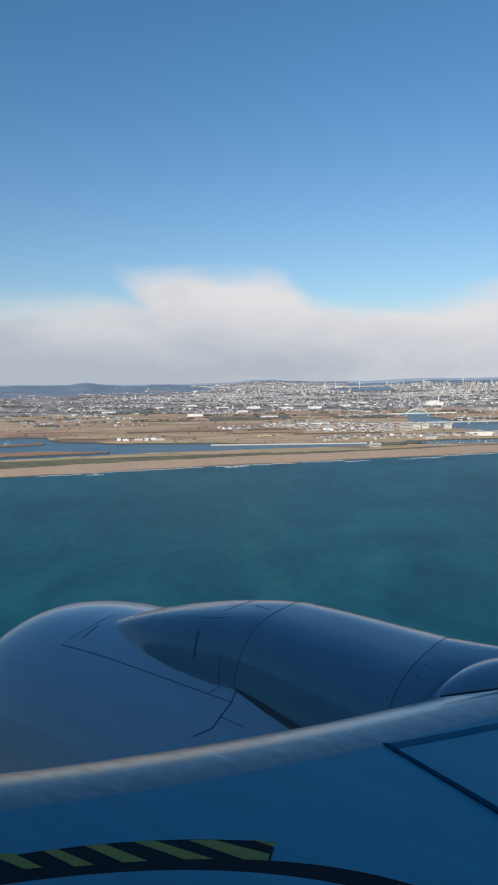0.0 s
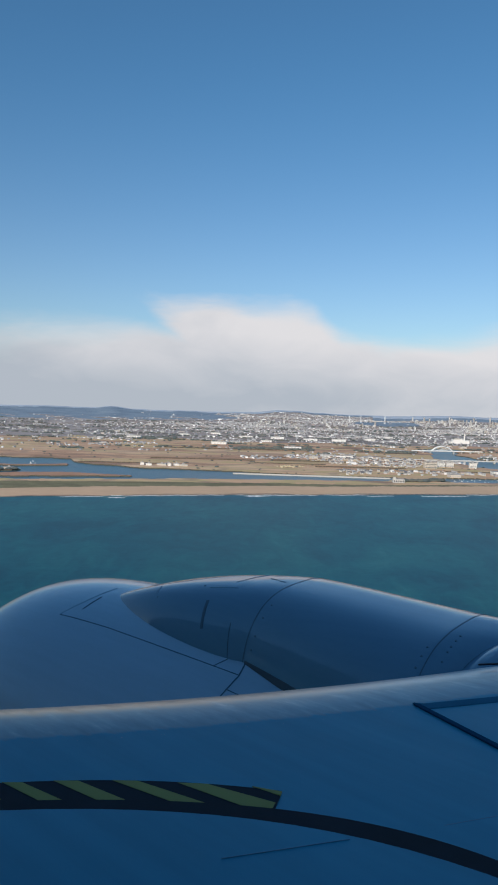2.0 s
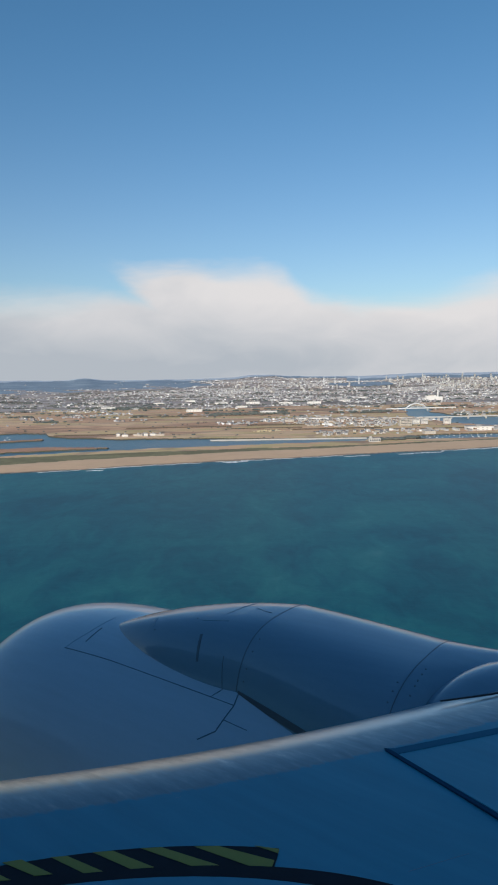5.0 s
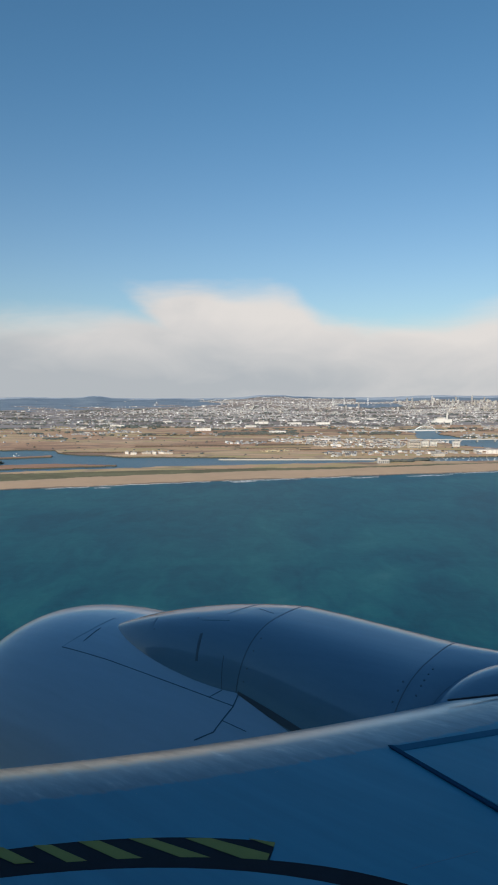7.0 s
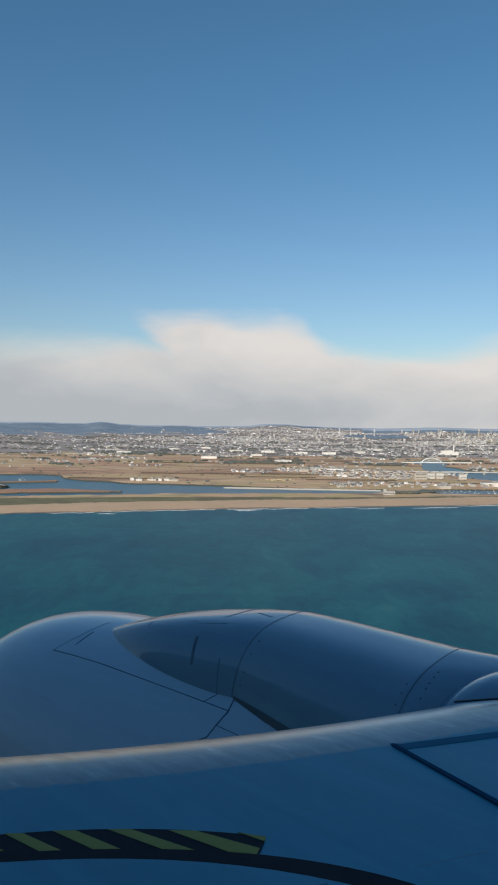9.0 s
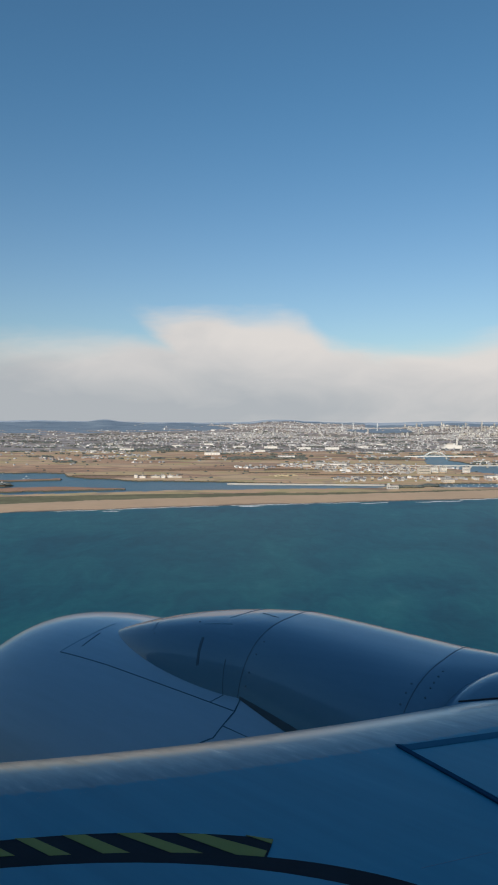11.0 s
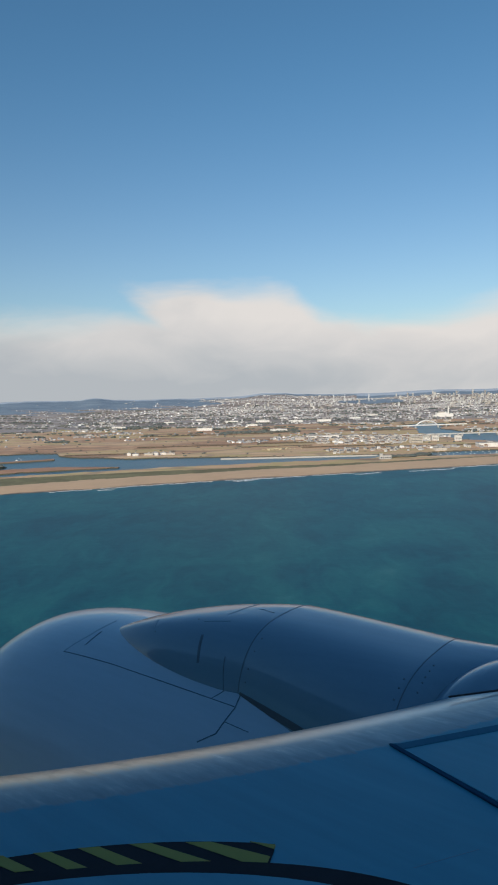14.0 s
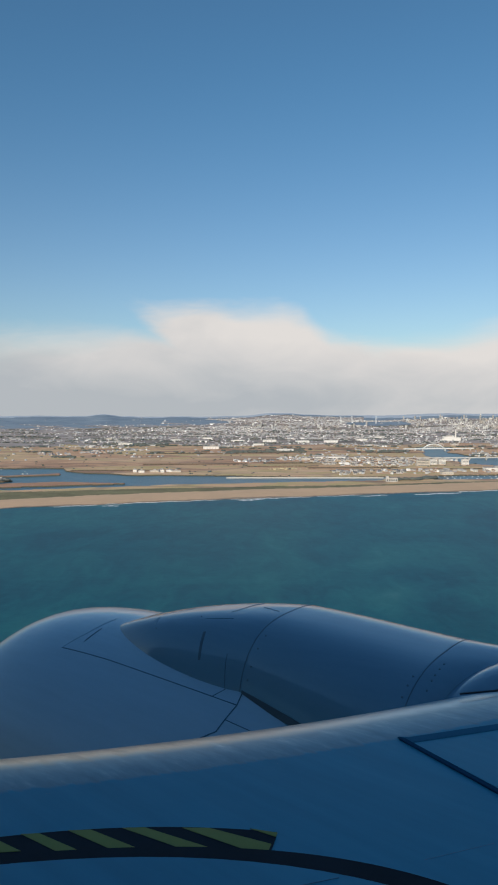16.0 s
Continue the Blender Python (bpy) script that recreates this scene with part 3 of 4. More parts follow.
def build_wing():
    nose = wing_section()
    lip = [(s, WING_Z) for s in (0.34, 0.375)]
    wing_piece("leading_edge", nose + lip, -1.9, 2.06, METAL, "worn bare metal front edge of the wing, warm gleam painted in", steps=40)
    wing_piece("leading_edge", nose + lip, 2.06, 9.0, METAL, "worn bare metal front edge of the wing, warm gleam painted in", steps=40)
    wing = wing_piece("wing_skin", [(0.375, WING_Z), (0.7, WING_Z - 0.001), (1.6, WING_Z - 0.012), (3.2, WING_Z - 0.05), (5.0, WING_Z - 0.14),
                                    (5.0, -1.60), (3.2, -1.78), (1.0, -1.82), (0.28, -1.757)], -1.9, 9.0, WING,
                      "grey upper wing skin, its blue shade painted in", steps=80)
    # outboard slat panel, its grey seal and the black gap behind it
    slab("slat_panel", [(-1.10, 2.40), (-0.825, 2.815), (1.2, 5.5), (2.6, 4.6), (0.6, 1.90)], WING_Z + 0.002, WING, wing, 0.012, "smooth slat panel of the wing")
    slab("rubber_seal", [(-1.165, 2.402), (-1.128, 2.428), (1.165, 5.53), (1.195, 5.50), (-1.11, 2.382)], WING_Z + 0.004, SLATE, wing, 0.012, "dark grey rubber seal")
    slab("slat_gap", [(-1.160, 2.404), (-1.135, 2.406), (0.612, 1.868), (0.602, 1.849), (-1.152, 2.390)], WING_Z + 0.006, NAVY, wing, 0.012, "black gap between wing panels")
    slab("panel_joint", [(-0.789, 1.803), (-0.654, 2.002), (-0.6525, 2.001), (-0.7875, 1.802)], WING_Z - 0.004, JOINT, wing, 0.006)
    # black and yellow hazard marking
    out = lambda a: arc(ARC_OUT, a) if a > -1.8 else arc(ARC_OUT, -1.8) + (a + 1.8) * 0.95
    inn = lambda a: arc(ARC_IN, a) if a > -1.8 else arc(ARC_IN, -1.8) + (a + 1.8) * 0.95
    top = lambda a: arc(STRIPE_TOP, a) if a > -1.9 else arc(STRIPE_TOP, -1.9) + (a + 1.9) * 1.1
    mark = band("hazard_marking", lambda a: out(a) - 0.004, lambda a: min(top(a), 1.633 - (a + 1.192) * 2.5) if a > -1.2 else top(a), -2.3, -1.153, WING_Z + 0.002, BLACK, airliner,
                "black warning strip with yellow slanted bars", n=80)
    for q in ([(-2.03, 0.93), (-1.99, 0.972), (-1.835, 0.995), (-1.88, 0.955)],
              [(-1.929, 1.025), (-1.886, 1.072), (-1.743, 1.093), (-1.785, 1.053)],
              [(-1.814, 1.138), (-1.771, 1.175), (-1.604, 1.202), (-1.656, 1.158)],
              [(-1.713, 1.239), (-1.660, 1.285), (-1.466, 1.318), (-1.530, 1.265)],
              [(-1.590, 1.351), (-1.534, 1.397), (-1.295, 1.454), (-1.372, 1.396)],
              [(-1.442, 1.467), (-1.376, 1.518), (-1.175, 1.577), (-1.160, 1.535), (-1.188, 1.515)],
              [(-1.272, 1.595), (-1.192, 1.631), (-1.184, 1.612)]):
        slab("yellow_bar", q, WING_Z + 0.003, YELLOW, mark, 0.003)
    # root fairing and the black seal along its edge
    band("root_seal", inn, out, -2.6, -0.35, WING_Z + 0.009, BLACK, wing, "thick black rubber seal along the wing root", n=70)
    band("root_seal", lambda a: 1.70 - 0.02 * a, lambda a: 1.765 - 0.02 * a, -0.35, 3.0, WING_Z + 0.009, BLACK, wing, n=4)
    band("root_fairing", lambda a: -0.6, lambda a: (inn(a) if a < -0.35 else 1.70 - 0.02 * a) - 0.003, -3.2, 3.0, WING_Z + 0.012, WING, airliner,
         "pale grey wing root fairing, its blue shade painted in", n=70, depth=0.3)
    slab("panel_joint", [(-1.129, 1.302), (-0.935, 1.567), (-0.9335, 1.566), (-1.1275, 1.301)], WING_Z + 0.014, JOINT, wing, 0.004)
    # black line under the blister
    slab("panel_gap", [(-1.13, 2.965), (-0.95, 3.175), (-0.55, 3.735), (-0.545, 3.73), (-0.944, 3.167), (-1.125, 2.96)], WING_Z - 0.006, BLACK, wing, 0.006)


def build_fuselage():
    m, st = 72, [-13.5, -13.2, -12.5, -11, -9, -6, 0, 6, 12, 16]
    rr = [0.15, 0.6, 1.1, 1.6, 1.85, 1.9, 1.9, 1.9, 1.9, 1.9]
    verts = [(a, -2.06 + r * math.cos(2 * math.pi * j / m), -0.15 + r * math.sin(2 * math.pi * j / m)) for a, r in zip(st, rr) for j in range(m)]
    faces = grid_faces(len(st), m, True) + [tuple(range(m)), tuple((len(st) - 1) * m + j for j in range(m))]
    mesh_object("fuselage", verts, faces, HULL, airliner, "plain round fuselage out of view, dark blue to darken reflections", smooth=True)


build_engine()
build_wing()
build_fuselage()


# ---------------------------------------------------------------- town and country
# dark wall and roof tones are lifted to stand in for distance haze
WALLS = material("hazy_house_walls", island([(0.0, (0.41, 0.41, 0.415)), (0.30, (0.36, 0.355, 0.36)), (0.52, (0.49, 0.49, 0.495)), (0.70, (0.28, 0.285, 0.305)),
                                        (0.80, (0.43, 0.385, 0.35)), (0.90, (0.82, 0.82, 0.82))]), 0.85)
ROOFS = material("hazy_house_roofs", island([(0.0, (0.23, 0.235, 0.245)), (0.28, (0.35, 0.345, 0.34)), (0.50, (0.45, 0.445, 0.44)), (0.64, (0.20, 0.215, 0.245)),
                                        (0.76, (0.31, 0.25, 0.215)), (0.88, (0.62, 0.62, 0.62))]), 0.7)
WHITE = material("white_wall", varied((0.68, 0.67, 0.65), 0.10, 0.05, 0.4), 0.8)
CREAM = material("cream_wall", varied((0.50, 0.46, 0.41), 0.12, 0.05, 0.4), 0.8)
CONCRETE = material("concrete", varied((0.46, 0.45, 0.43), 0.15, 0.05, 0.5), 0.9)
ROOF_GREY = material("flat_roof", varied((0.33, 0.325, 0.32), 0.15, 0.05), 0.85)
GLASS = material("window_glass", varied((0.06, 0.075, 0.09), 0.2, 0.1), 0.12)
STEEL = material("painted_steel", varied((0.74, 0.76, 0.76), 0.1, 0.2), 0.5)
WARM = material("yellow_soil", varied((0.50, 0.42, 0.27), 0.25, 0.05), 0.95)
TILE_DARK = material("dark_roof_tiles", varied((0.15, 0.15, 0.16), 0.2, 0.3), 0.7)
TILE_BLUE = material("blue_roof_tiles", varied((0.15, 0.165, 0.18), 0.2, 0.3), 0.6)
TILE_RED = material("brown_roof_tiles", varied((0.24, 0.14, 0.09), 0.2, 0.3), 0.75)
BARK = material("dark_scrub", island([(0.0, (0.085, 0.105, 0.100)), (0.4, (0.115, 0.125, 0.112)), (0.7, (0.14, 0.135, 0.116)), (0.88, (0.095, 0.118, 0.122))]), 0.95)
DIRT = material("dark_bank", varied((0.11, 0.085, 0.06), 0.3, 0.03), 0.95)
BOAT = material("boat_hull", varied((0.80, 0.80, 0.79), 0.08, 0.5), 0.4)

rng = np.random.default_rng(7)


def height(x, y):
    return zones(np.asarray(x, float), np.asarray(y, float))[0]


def scatter_houses(name, label, x, y, size, tall, gable, turn):
    """Many small houses as one mesh: walls, eaves and pitched or flat roofs."""
    n = len(x)
    lx, ly = size
    z0 = height(x, y) - 0.6
    c, s = np.cos(turn), np.sin(turn)
    cx = np.stack([-lx, lx, lx, -lx], 1) / 2
    cy = np.stack([-ly, -ly, ly, ly], 1) / 2
    rx = np.stack([-lx, lx], 1) / 2
    px = np.concatenate([cx, cx, rx * np.where(gable, 1.0, 0.5)[:, None]], 1)
    py = np.concatenate([cy, cy, rx * 0], 1)
    pz = np.concatenate([np.zeros((n, 4)), np.repeat(tall[:, None], 4, 1), np.repeat((tall + np.where(gable, ly * 0.28, 0.5))[:, None], 2, 1)], 1)
    V = np.stack([x[:, None] + px * c[:, None] - py * s[:, None], y[:, None] + px * s[:, None] + py * c[:, None], z0[:, None] + pz], -1).reshape(-1, 3)
    pat = [(0, 1, 5, 4), (1, 2, 6, 5), (2, 3, 7, 6), (3, 0, 4, 7), (4, 5, 9, 8), (6, 7, 8, 9), (5, 6, 9), (7, 4, 8)]
    mat = [0, 0, 0, 0, 1, 1, 0, 0]
    faces = [tuple(10 * i + k for k in f) for i in range(n) for f in pat]
    ob = mesh_object(name, V, faces, [WALLS, ROOFS], indices=mat * n)
    return tagged(ob, label, "houses", kind="stuff")


def spread(count, d0, d1, az0, az1, keep, power=1.0):
    """Places drawn over a sector of the plain where keep(x, y) is likely."""
    xs, ys = np.zeros(0), np.zeros(0)
    while len(xs) < count:
        d = d0 + (d1 - d0) * rng.random(4000) ** power
        a = az0 + (az1 - az0) * rng.random(4000)
        x, y = d * np.sin(a), d * np.cos(a)
        ok = rng.random(4000) < keep(x, y)
        xs, ys = np.concatenate([xs, x[ok]]), np.concatenate([ys, y[ok]])
    return xs[:count], ys[:count]


def dry(x, y, kinds):
    k = zones(x, y)[1]
    return np.isin(k, kinds)


def house(w, d, h, wall, roof, label):
    """A gabled house: walls, pitched roof with eaves, door and window."""
    e = empty("house", Matrix.Identity(4), label, "house", "houses of the harbour town")
    v = [(sx * w / 2, sy * d / 2, z) for z in (-0.8, h) for sx, sy in ((-1, -1), (1, -1), (1, 1), (-1, 1))] + [(-w / 2, 0, h + d * 0.28), (w / 2, 0, h + d * 0.28)]
    body = mesh_object("wall", v, [(0, 1, 5, 4), (1, 2, 6, 9, 5), (2, 3, 7, 6), (3, 0, 4, 8, 7)], wall, e)
    bm = bmesh.new()
    for s in (-1, 1):
        q = [(-w / 2 - 0.4, s * (d / 2 + 0.4), h - 0.22), (w / 2 + 0.4, s * (d / 2 + 0.4), h - 0.22), (w / 2 + 0.4, 0, h + d * 0.28), (-w / 2 - 0.4, 0, h + d * 0.28)]
        lo = [bm.verts.new(p) for p in q]
        up = [bm.verts.new((x, y, z + 0.25)) for x, y, z in q]
        bm.faces.new(lo)
        bm.faces.new(up)
        for i in range(4):
            bm.faces.new((lo[i], lo[(i + 1) % 4], up[(i + 1) % 4], up[i]))
    part("roof", bm, roof, e)
    for x0 in (-0.3, 0.12):
        bm = bmesh.new()
        add_box(bm, x0 * w, x0 * w + 1.6, -d / 2 - 0.06, -d / 2 + 0.1, h * 0.35, h * 0.35 + 1.3)
        part("window", bm, GLASS, body)
    return e


def build_houses():
    # city out to the hills, thick on the rising ground
    def city(x, y):
        d, az = np.hypot(x, y), np.arctan2(x, y)
        patch = 0.42 + 0.6 * wobble(x * 0.6, y, 230, 4.0) + 0.5 * wobble(x * 0.5, y, 80, 9.0)
        lanes = (wobble(x * 0.30, y * 1.1, 70, 3.3) + 0.5 * wobble(x * 0.5, y * 1.5, 40, 7.7)) > 0.12
        patch = np.where(d < 3350 + 250 * wobble(x, y, 300, 6.6), patch * (0.12 + 0.88 * lanes), patch)
        left = ease((az + 0.36) / 0.34) * 0.85 + 0.15
        far = np.where(dry(x, y, [5, 8]), 0.008, 1.0)
        return np.clip(patch, 0.05, 1) * left * far * dry(x, y, [4, 5, 0]) * ease((d - np.where(az < 0.34, 2380, 2150)) / 380) * (d < 4600)
    x, y = spread(10600, 2150, 4800, -0.60, 0.62, city, 0.85)
    n = len(x)
    lx = rng.uniform(3.5, 7, n) * np.where(rng.random(n) < 0.10, rng.uniform(1.6, 4.5, n), 1)
    scatter_houses("city_houses", "dense city of pale houses and small blocks", x, y, (lx, rng.uniform(5, 9, n)),
                   rng.uniform(2.2, 4.4, n) * np.where(rng.random(n) < 0.05, 1.9, 1), rng.random(n) < 0.55, rng.normal(0, 0.25, n))

    # villages on the plain
    def village(x, y):
        patch = wobble(x, y, 120, 6.0) + 0.5 * wobble(x, y, 300, 2.5)
        return ((patch > 0.42) * 0.8 + 0.02) * dry(x, y, [0, 4]) * (y > shore(x) + np.where(x < -60, 900, 520))
    x, y = spread(900, 1700, 2500, -0.6, 0.62, village)
    n = len(x)
    scatter_houses("village_houses", "scattered villages of small pale houses with dark roofs", x, y, (rng.uniform(4, 8, n), rng.uniform(4, 7, n)),
                   rng.uniform(2.2, 4, n), rng.random(n) < 0.8, rng.normal(0, 0.5, n))

    # harbour town between lagoon and river
    def town(x, y):
        return (((x - 300) / 170) ** 2 + ((y - 1690) / 130) ** 2 < 1 + 0.4 * wobble(x, y, 60)) * dry(x, y, [0, 4]) * 0.9 + \
            ((np.abs(y - 1440 - 0.12 * (x - 300)) < 45) & (x > 150) & (x < 620)) * dry(x, y, [0, 4]) * 0.45
    x, y = spread(400, 1350, 1900, 0.05, 0.42, town)
    near, x, y = (x[:190], y[:190]), x[190:], y[190:]
    n = len(x)
    scatter_houses("harbour_houses", "harbour town of white and cream houses and sheds", x, y, (rng.uniform(4, 9, n), rng.uniform(4, 7, n)),
                   rng.uniform(2.5, 4.5, n), rng.random(n) < 0.6, rng.normal(0, 0.3, n))
    # the nearest houses one by one
    kinds = [house(w, d, h, m, r, t) for w, d, h, m, r, t in (
        (6.5, 5.5, 3.6, CONCRETE, TILE_DARK, "small grey house with a dark pitched roof"), (8, 5.5, 3.4, CREAM, TILE_DARK, "cream house with a dark pitched roof"),
        (6, 5, 4.0, CREAM, TILE_BLUE, "small cream house with a blue-grey roof"), (10, 6, 3.6, CONCRETE, ROOF_GREY, "grey shed with a low pale roof"),
        (7, 5.5, 4.0, CREAM, TILE_RED, "cream house with a brown tiled roof"), (5.5, 5, 3.2, WHITE, ROOF_GREY, "tiny white house with a pale roof"))]
    r = random.Random(11)
    place(kinds, [(float(a), float(b), r.uniform(-25, 25)) for a, b in zip(*near)])


def build_woods():
    """Dark belts and clumps of trees on the plain and the hills."""
    def belt(x, y):
        k = wobble(x * 0.45, y * 1.6, 75, 1.5) + 0.5 * wobble(x * 0.4, y * 2, 33, 4.2)
        return ((k > 0.62) * 0.9) * dry(x, y, [0, 4]) * (y > shore(x) + 560)
    xa, ya = spread(2500, 1900, 3950, -0.6, 0.62, belt, 0.8)
    xb = np.concatenate([rng.uniform(-90, 150, 260), rng.uniform(-560, -330, 150), rng.uniform(390, 470, 70), rng.uniform(275, 318, 30), rng.uniform(330, 366, 26), rng.uniform(-760, -488, 90)])
    yb = np.concatenate([rng.normal(2060, 22, 260), rng.normal(2480, 40, 150), rng.normal(2050, 16, 70), rng.normal(1283, 4, 30), rng.normal(1300, 4, 26)])
    yb = np.concatenate([yb, 1320 + 0.41 * (xb[-90:] + 480) + rng.normal(0, 5, 90)])

    def scrub(x, y):
        k = wobble(x * 0.5, y * 1.7, 40, 2.7) + 0.6 * wobble(x, y * 2, 17, 5.2)
        return ((k > 0.45) * 0.9 + 0.01) * dry(x, y, [0, 4]) * (y > shore(x) + 300)
    xd, yd = spread(170, 1330, 2000, -0.45, 0.5, scrub)
    x, y = np.concatenate([xa, xb, xd]), np.concatenate([ya, yb, yd])
    n = len(x)
    g = (1 + 5 ** 0.5) / 2
    ico = np.array([(-1, g, 0), (1, g, 0), (-1, -g, 0), (1, -g, 0), (0, -1, g), (0, 1, g), (0, -1, -g), (0, 1, -g), (g, 0, -1), (g, 0, 1), (-g, 0, -1), (-g, 0, 1)]) / 1.9
    tri = [(0, 11, 5), (0, 5, 1), (0, 1, 7), (0, 7, 10), (0, 10, 11), (1, 5, 9), (5, 11, 4), (11, 10, 2), (10, 7, 6), (7, 1, 8),
           (3, 9, 4), (3, 4, 2), (3, 2, 6), (3, 6, 8), (3, 8, 9), (4, 9, 5), (2, 4, 11), (6, 2, 10), (8, 6, 7), (9, 8, 1)]
    size = rng.uniform(2.2, 5.0, n)
    size[-len(xd):] *= 0.42
    V = ico[None] * size[:, None, None] * np.array([2.1, 1.2, 0.72]) * rng.uniform(0.65, 1.3, (n, 12, 1))
    V = V + np.stack([x, y, height(x, y) + size * 0.55], -1)[:, None]
    faces = [(12 * i + a, 12 * i + b, 12 * i + c) for i in range(n) for a, b, c in tri]
    ob = mesh_object("woodland", V.reshape(-1, 3), faces, BARK)
    tagged(ob, "dark belts and clumps of pine and bare winter trees", "trees", kind="stuff")


def block(name, w, d, h, wall, storeys, label, category, group):
    """A flat-roofed building with window bands, parapet and a roof hut, centred on its base."""
    e = empty(name, Matrix.Identity(4), label, category, group)
    bm = bmesh.new()
    add_box(bm, -w / 2, w / 2, -d / 2, d / 2, -1.5, h)
    body = part("wall", bm, wall, e)
    bm = bmesh.new()
    add_box(bm, -w / 2 - 0.3, w / 2 + 0.3, -d / 2 - 0.3, d / 2 + 0.3, h, h + 0.8, 0.1)
    add_box(bm, -w * 0.1, w * 0.12, -d * 0.2, d * 0.25, h + 0.8, h + 3.6, 0.1)
    part("roof", bm, ROOF_GREY, e)
    for i in range(storeys):
        z = (i + 0.35) * h / storeys
        n = 1 if storeys > 2 else 5
        for j in range(n):
            x0, x1 = -w * 0.46 + j * w * 0.92 / n, -w * 0.46 + (j + (1 if n == 1 else 0.4)) * w * 0.92 / n
            bm = bmesh.new()
            add_box(bm, x0, x1, -d / 2 - 0.12, -d / 2 + 0.2, z, z + (0.34 if n == 1 else 0.13) * h / storeys)
            part("window", bm, GLASS, body)
    return e


def place(things, spots):
    """Set the first thing at the first spot and copies at the others; spots are x, y, turn."""
    for i, (x, y, r) in enumerate(spots):
        th = things[i % len(things)]
        m = pose(x, y, float(height([x], [y])[0]), 0, 0, r)
        if i < len(things):
            th.matrix_world = m
        else:
            copy_thing(th, m)


def build_blocks():
    g = "apartment blocks by the river"
    a = [block("apartment_block", 29, 12, 15, CREAM, 4, "cream flat-roofed apartment block by the river", "building", g)]
    place(a, [(395, 1575, 4)])
    a = [block("apartment_block", 16, 11, 13, WHITE, 4, "white flat-roofed apartment block by the river", "building", g)]
    place(a, [(430, 1612, -3), (452, 1618, 3), (503, 1602, 0)])
    g = "warehouses on the plain"
    a = [block("warehouse", 40, 18, 6, WHITE, 1, "long white flat-roofed warehouse on the plain", "warehouse", g),
         block("warehouse", 24, 16, 5.5, CREAM, 1, "cream flat-roofed warehouse on the plain", "warehouse", g),
         block("warehouse", 52, 24, 8.5, WHITE, 2, "very long white warehouse at the edge of town", "warehouse", g)]
    place(a, [(181, 1800, 3), (133, 1765, 0), (180, 2565, 2), (222, 1800, -4), (316, 1742, 5), (290, 2570, 0), (285, 1785, 0), (345, 1760, 8), (-70, 2640, 1),
              (-330, 2750, 0), (240, 1840, 4), (92, 2080, 0), (540, 2900, 2), (-560, 2700, 0), (-480, 2460, 0), (-210, 2900, -3),
              (398, 1388, 6), (520, 1440, -2), (430, 2700, 0), (-640, 2900, 5), (55, 2640, 2), (640, 1900, 0), (700, 2350, 2), (-150, 2240, 0), (10, 2420, 3)])
    g = "sheds by the lagoon"
    a = [block("shed", 13, 8, 4.2, WHITE, 1, "small white flat-roofed shed by the lagoon", "shed", g),
         block("shed", 20, 8, 3.4, CREAM, 1, "low cream shed by the lagoon", "shed", g),
         block("shed", 8, 7, 5.5, WHITE, 1, "tall narrow white shed by the lagoon", "shed", g)]
    place(a, [(-252, 1462, 4), (-224, 1470, -6), (-206, 1463, 2), (-192, 1474, 0), (-176, 1466, 5), (-268, 1470, 0), (-212, 1478, 8), (-508, 1318, 0), (-560, 1300, 8), (-622, 1272, -4)])
    g = "high buildings of the city"
    t = [block("high_rise", 10, 9, 19, WHITE, 8, "tall white city tower block", "building", g),
         block("high_rise", 13, 9, 13, CREAM, 6, "tall cream city tower block", "building", g),
         block("high_rise", 8, 8, 23, CONCRETE, 9, "tall grey city tower block", "building", g),
         block("high_rise", 17, 11, 10, WHITE, 5, "broad white city block", "building", g)]
    r = random.Random(5)
    spots = []
    while len(spots) < 110:
        az = r.gauss(0.33, 0.09)
        d = r.uniform(3650, 4350)
        if 0.17 < az < 0.6 and ((az - 0.180) / 0.055) ** 2 + ((d - 4000) / 300) ** 2 > 1:
            spots.append((d * math.sin(az), d * math.cos(az), r.uniform(-15, 15)))
    for i in range(24):
        az, d = r.uniform(-0.02, 0.17), r.uniform(3500, 4100)
        spots.append((d * math.sin(az), d * math.cos(az), r.uniform(-15, 15)))
    place(t, spots)
    # two landmark towers on the skyline
    lone = block("sky_tower", 7, 7, 19, WHITE, 4, "lone bright white tower on the city skyline", "tower", "landmark towers")
    place([lone], [(950, 4285, 0), (1425, 4235, 10), (1180, 4270, 0)])


def build_plant():
    """White works with a tall chimney beyond the river."""
    e = empty("incineration_plant", pose(777, 2650, 2.2), "white industrial works with one tall chimney", "factory")
    for name, b in (("main_hall", (-32, 10, -12, 12, -1, 16)), ("side_hall", (10, 34, -10, 10, -1, 12)), ("low_hall", (-44, -32, -8, 8, -1, 7))):
        bm = bmesh.new()
        add_box(bm, *b, 0.3)
        part(name, bm, WHITE, e)
    bm = bmesh.new()
    add_box(bm, -20, 0, -8, 8, 16, 20, 0.2)
    part("roof_house", bm, CREAM, e)
    bm = bmesh.new()
    add_bar(bm, (17, 0, 10), (17, 0, 40), 3.2, 14, 2.4)
    part("chimney", bm, WHITE, e, "tall white chimney")


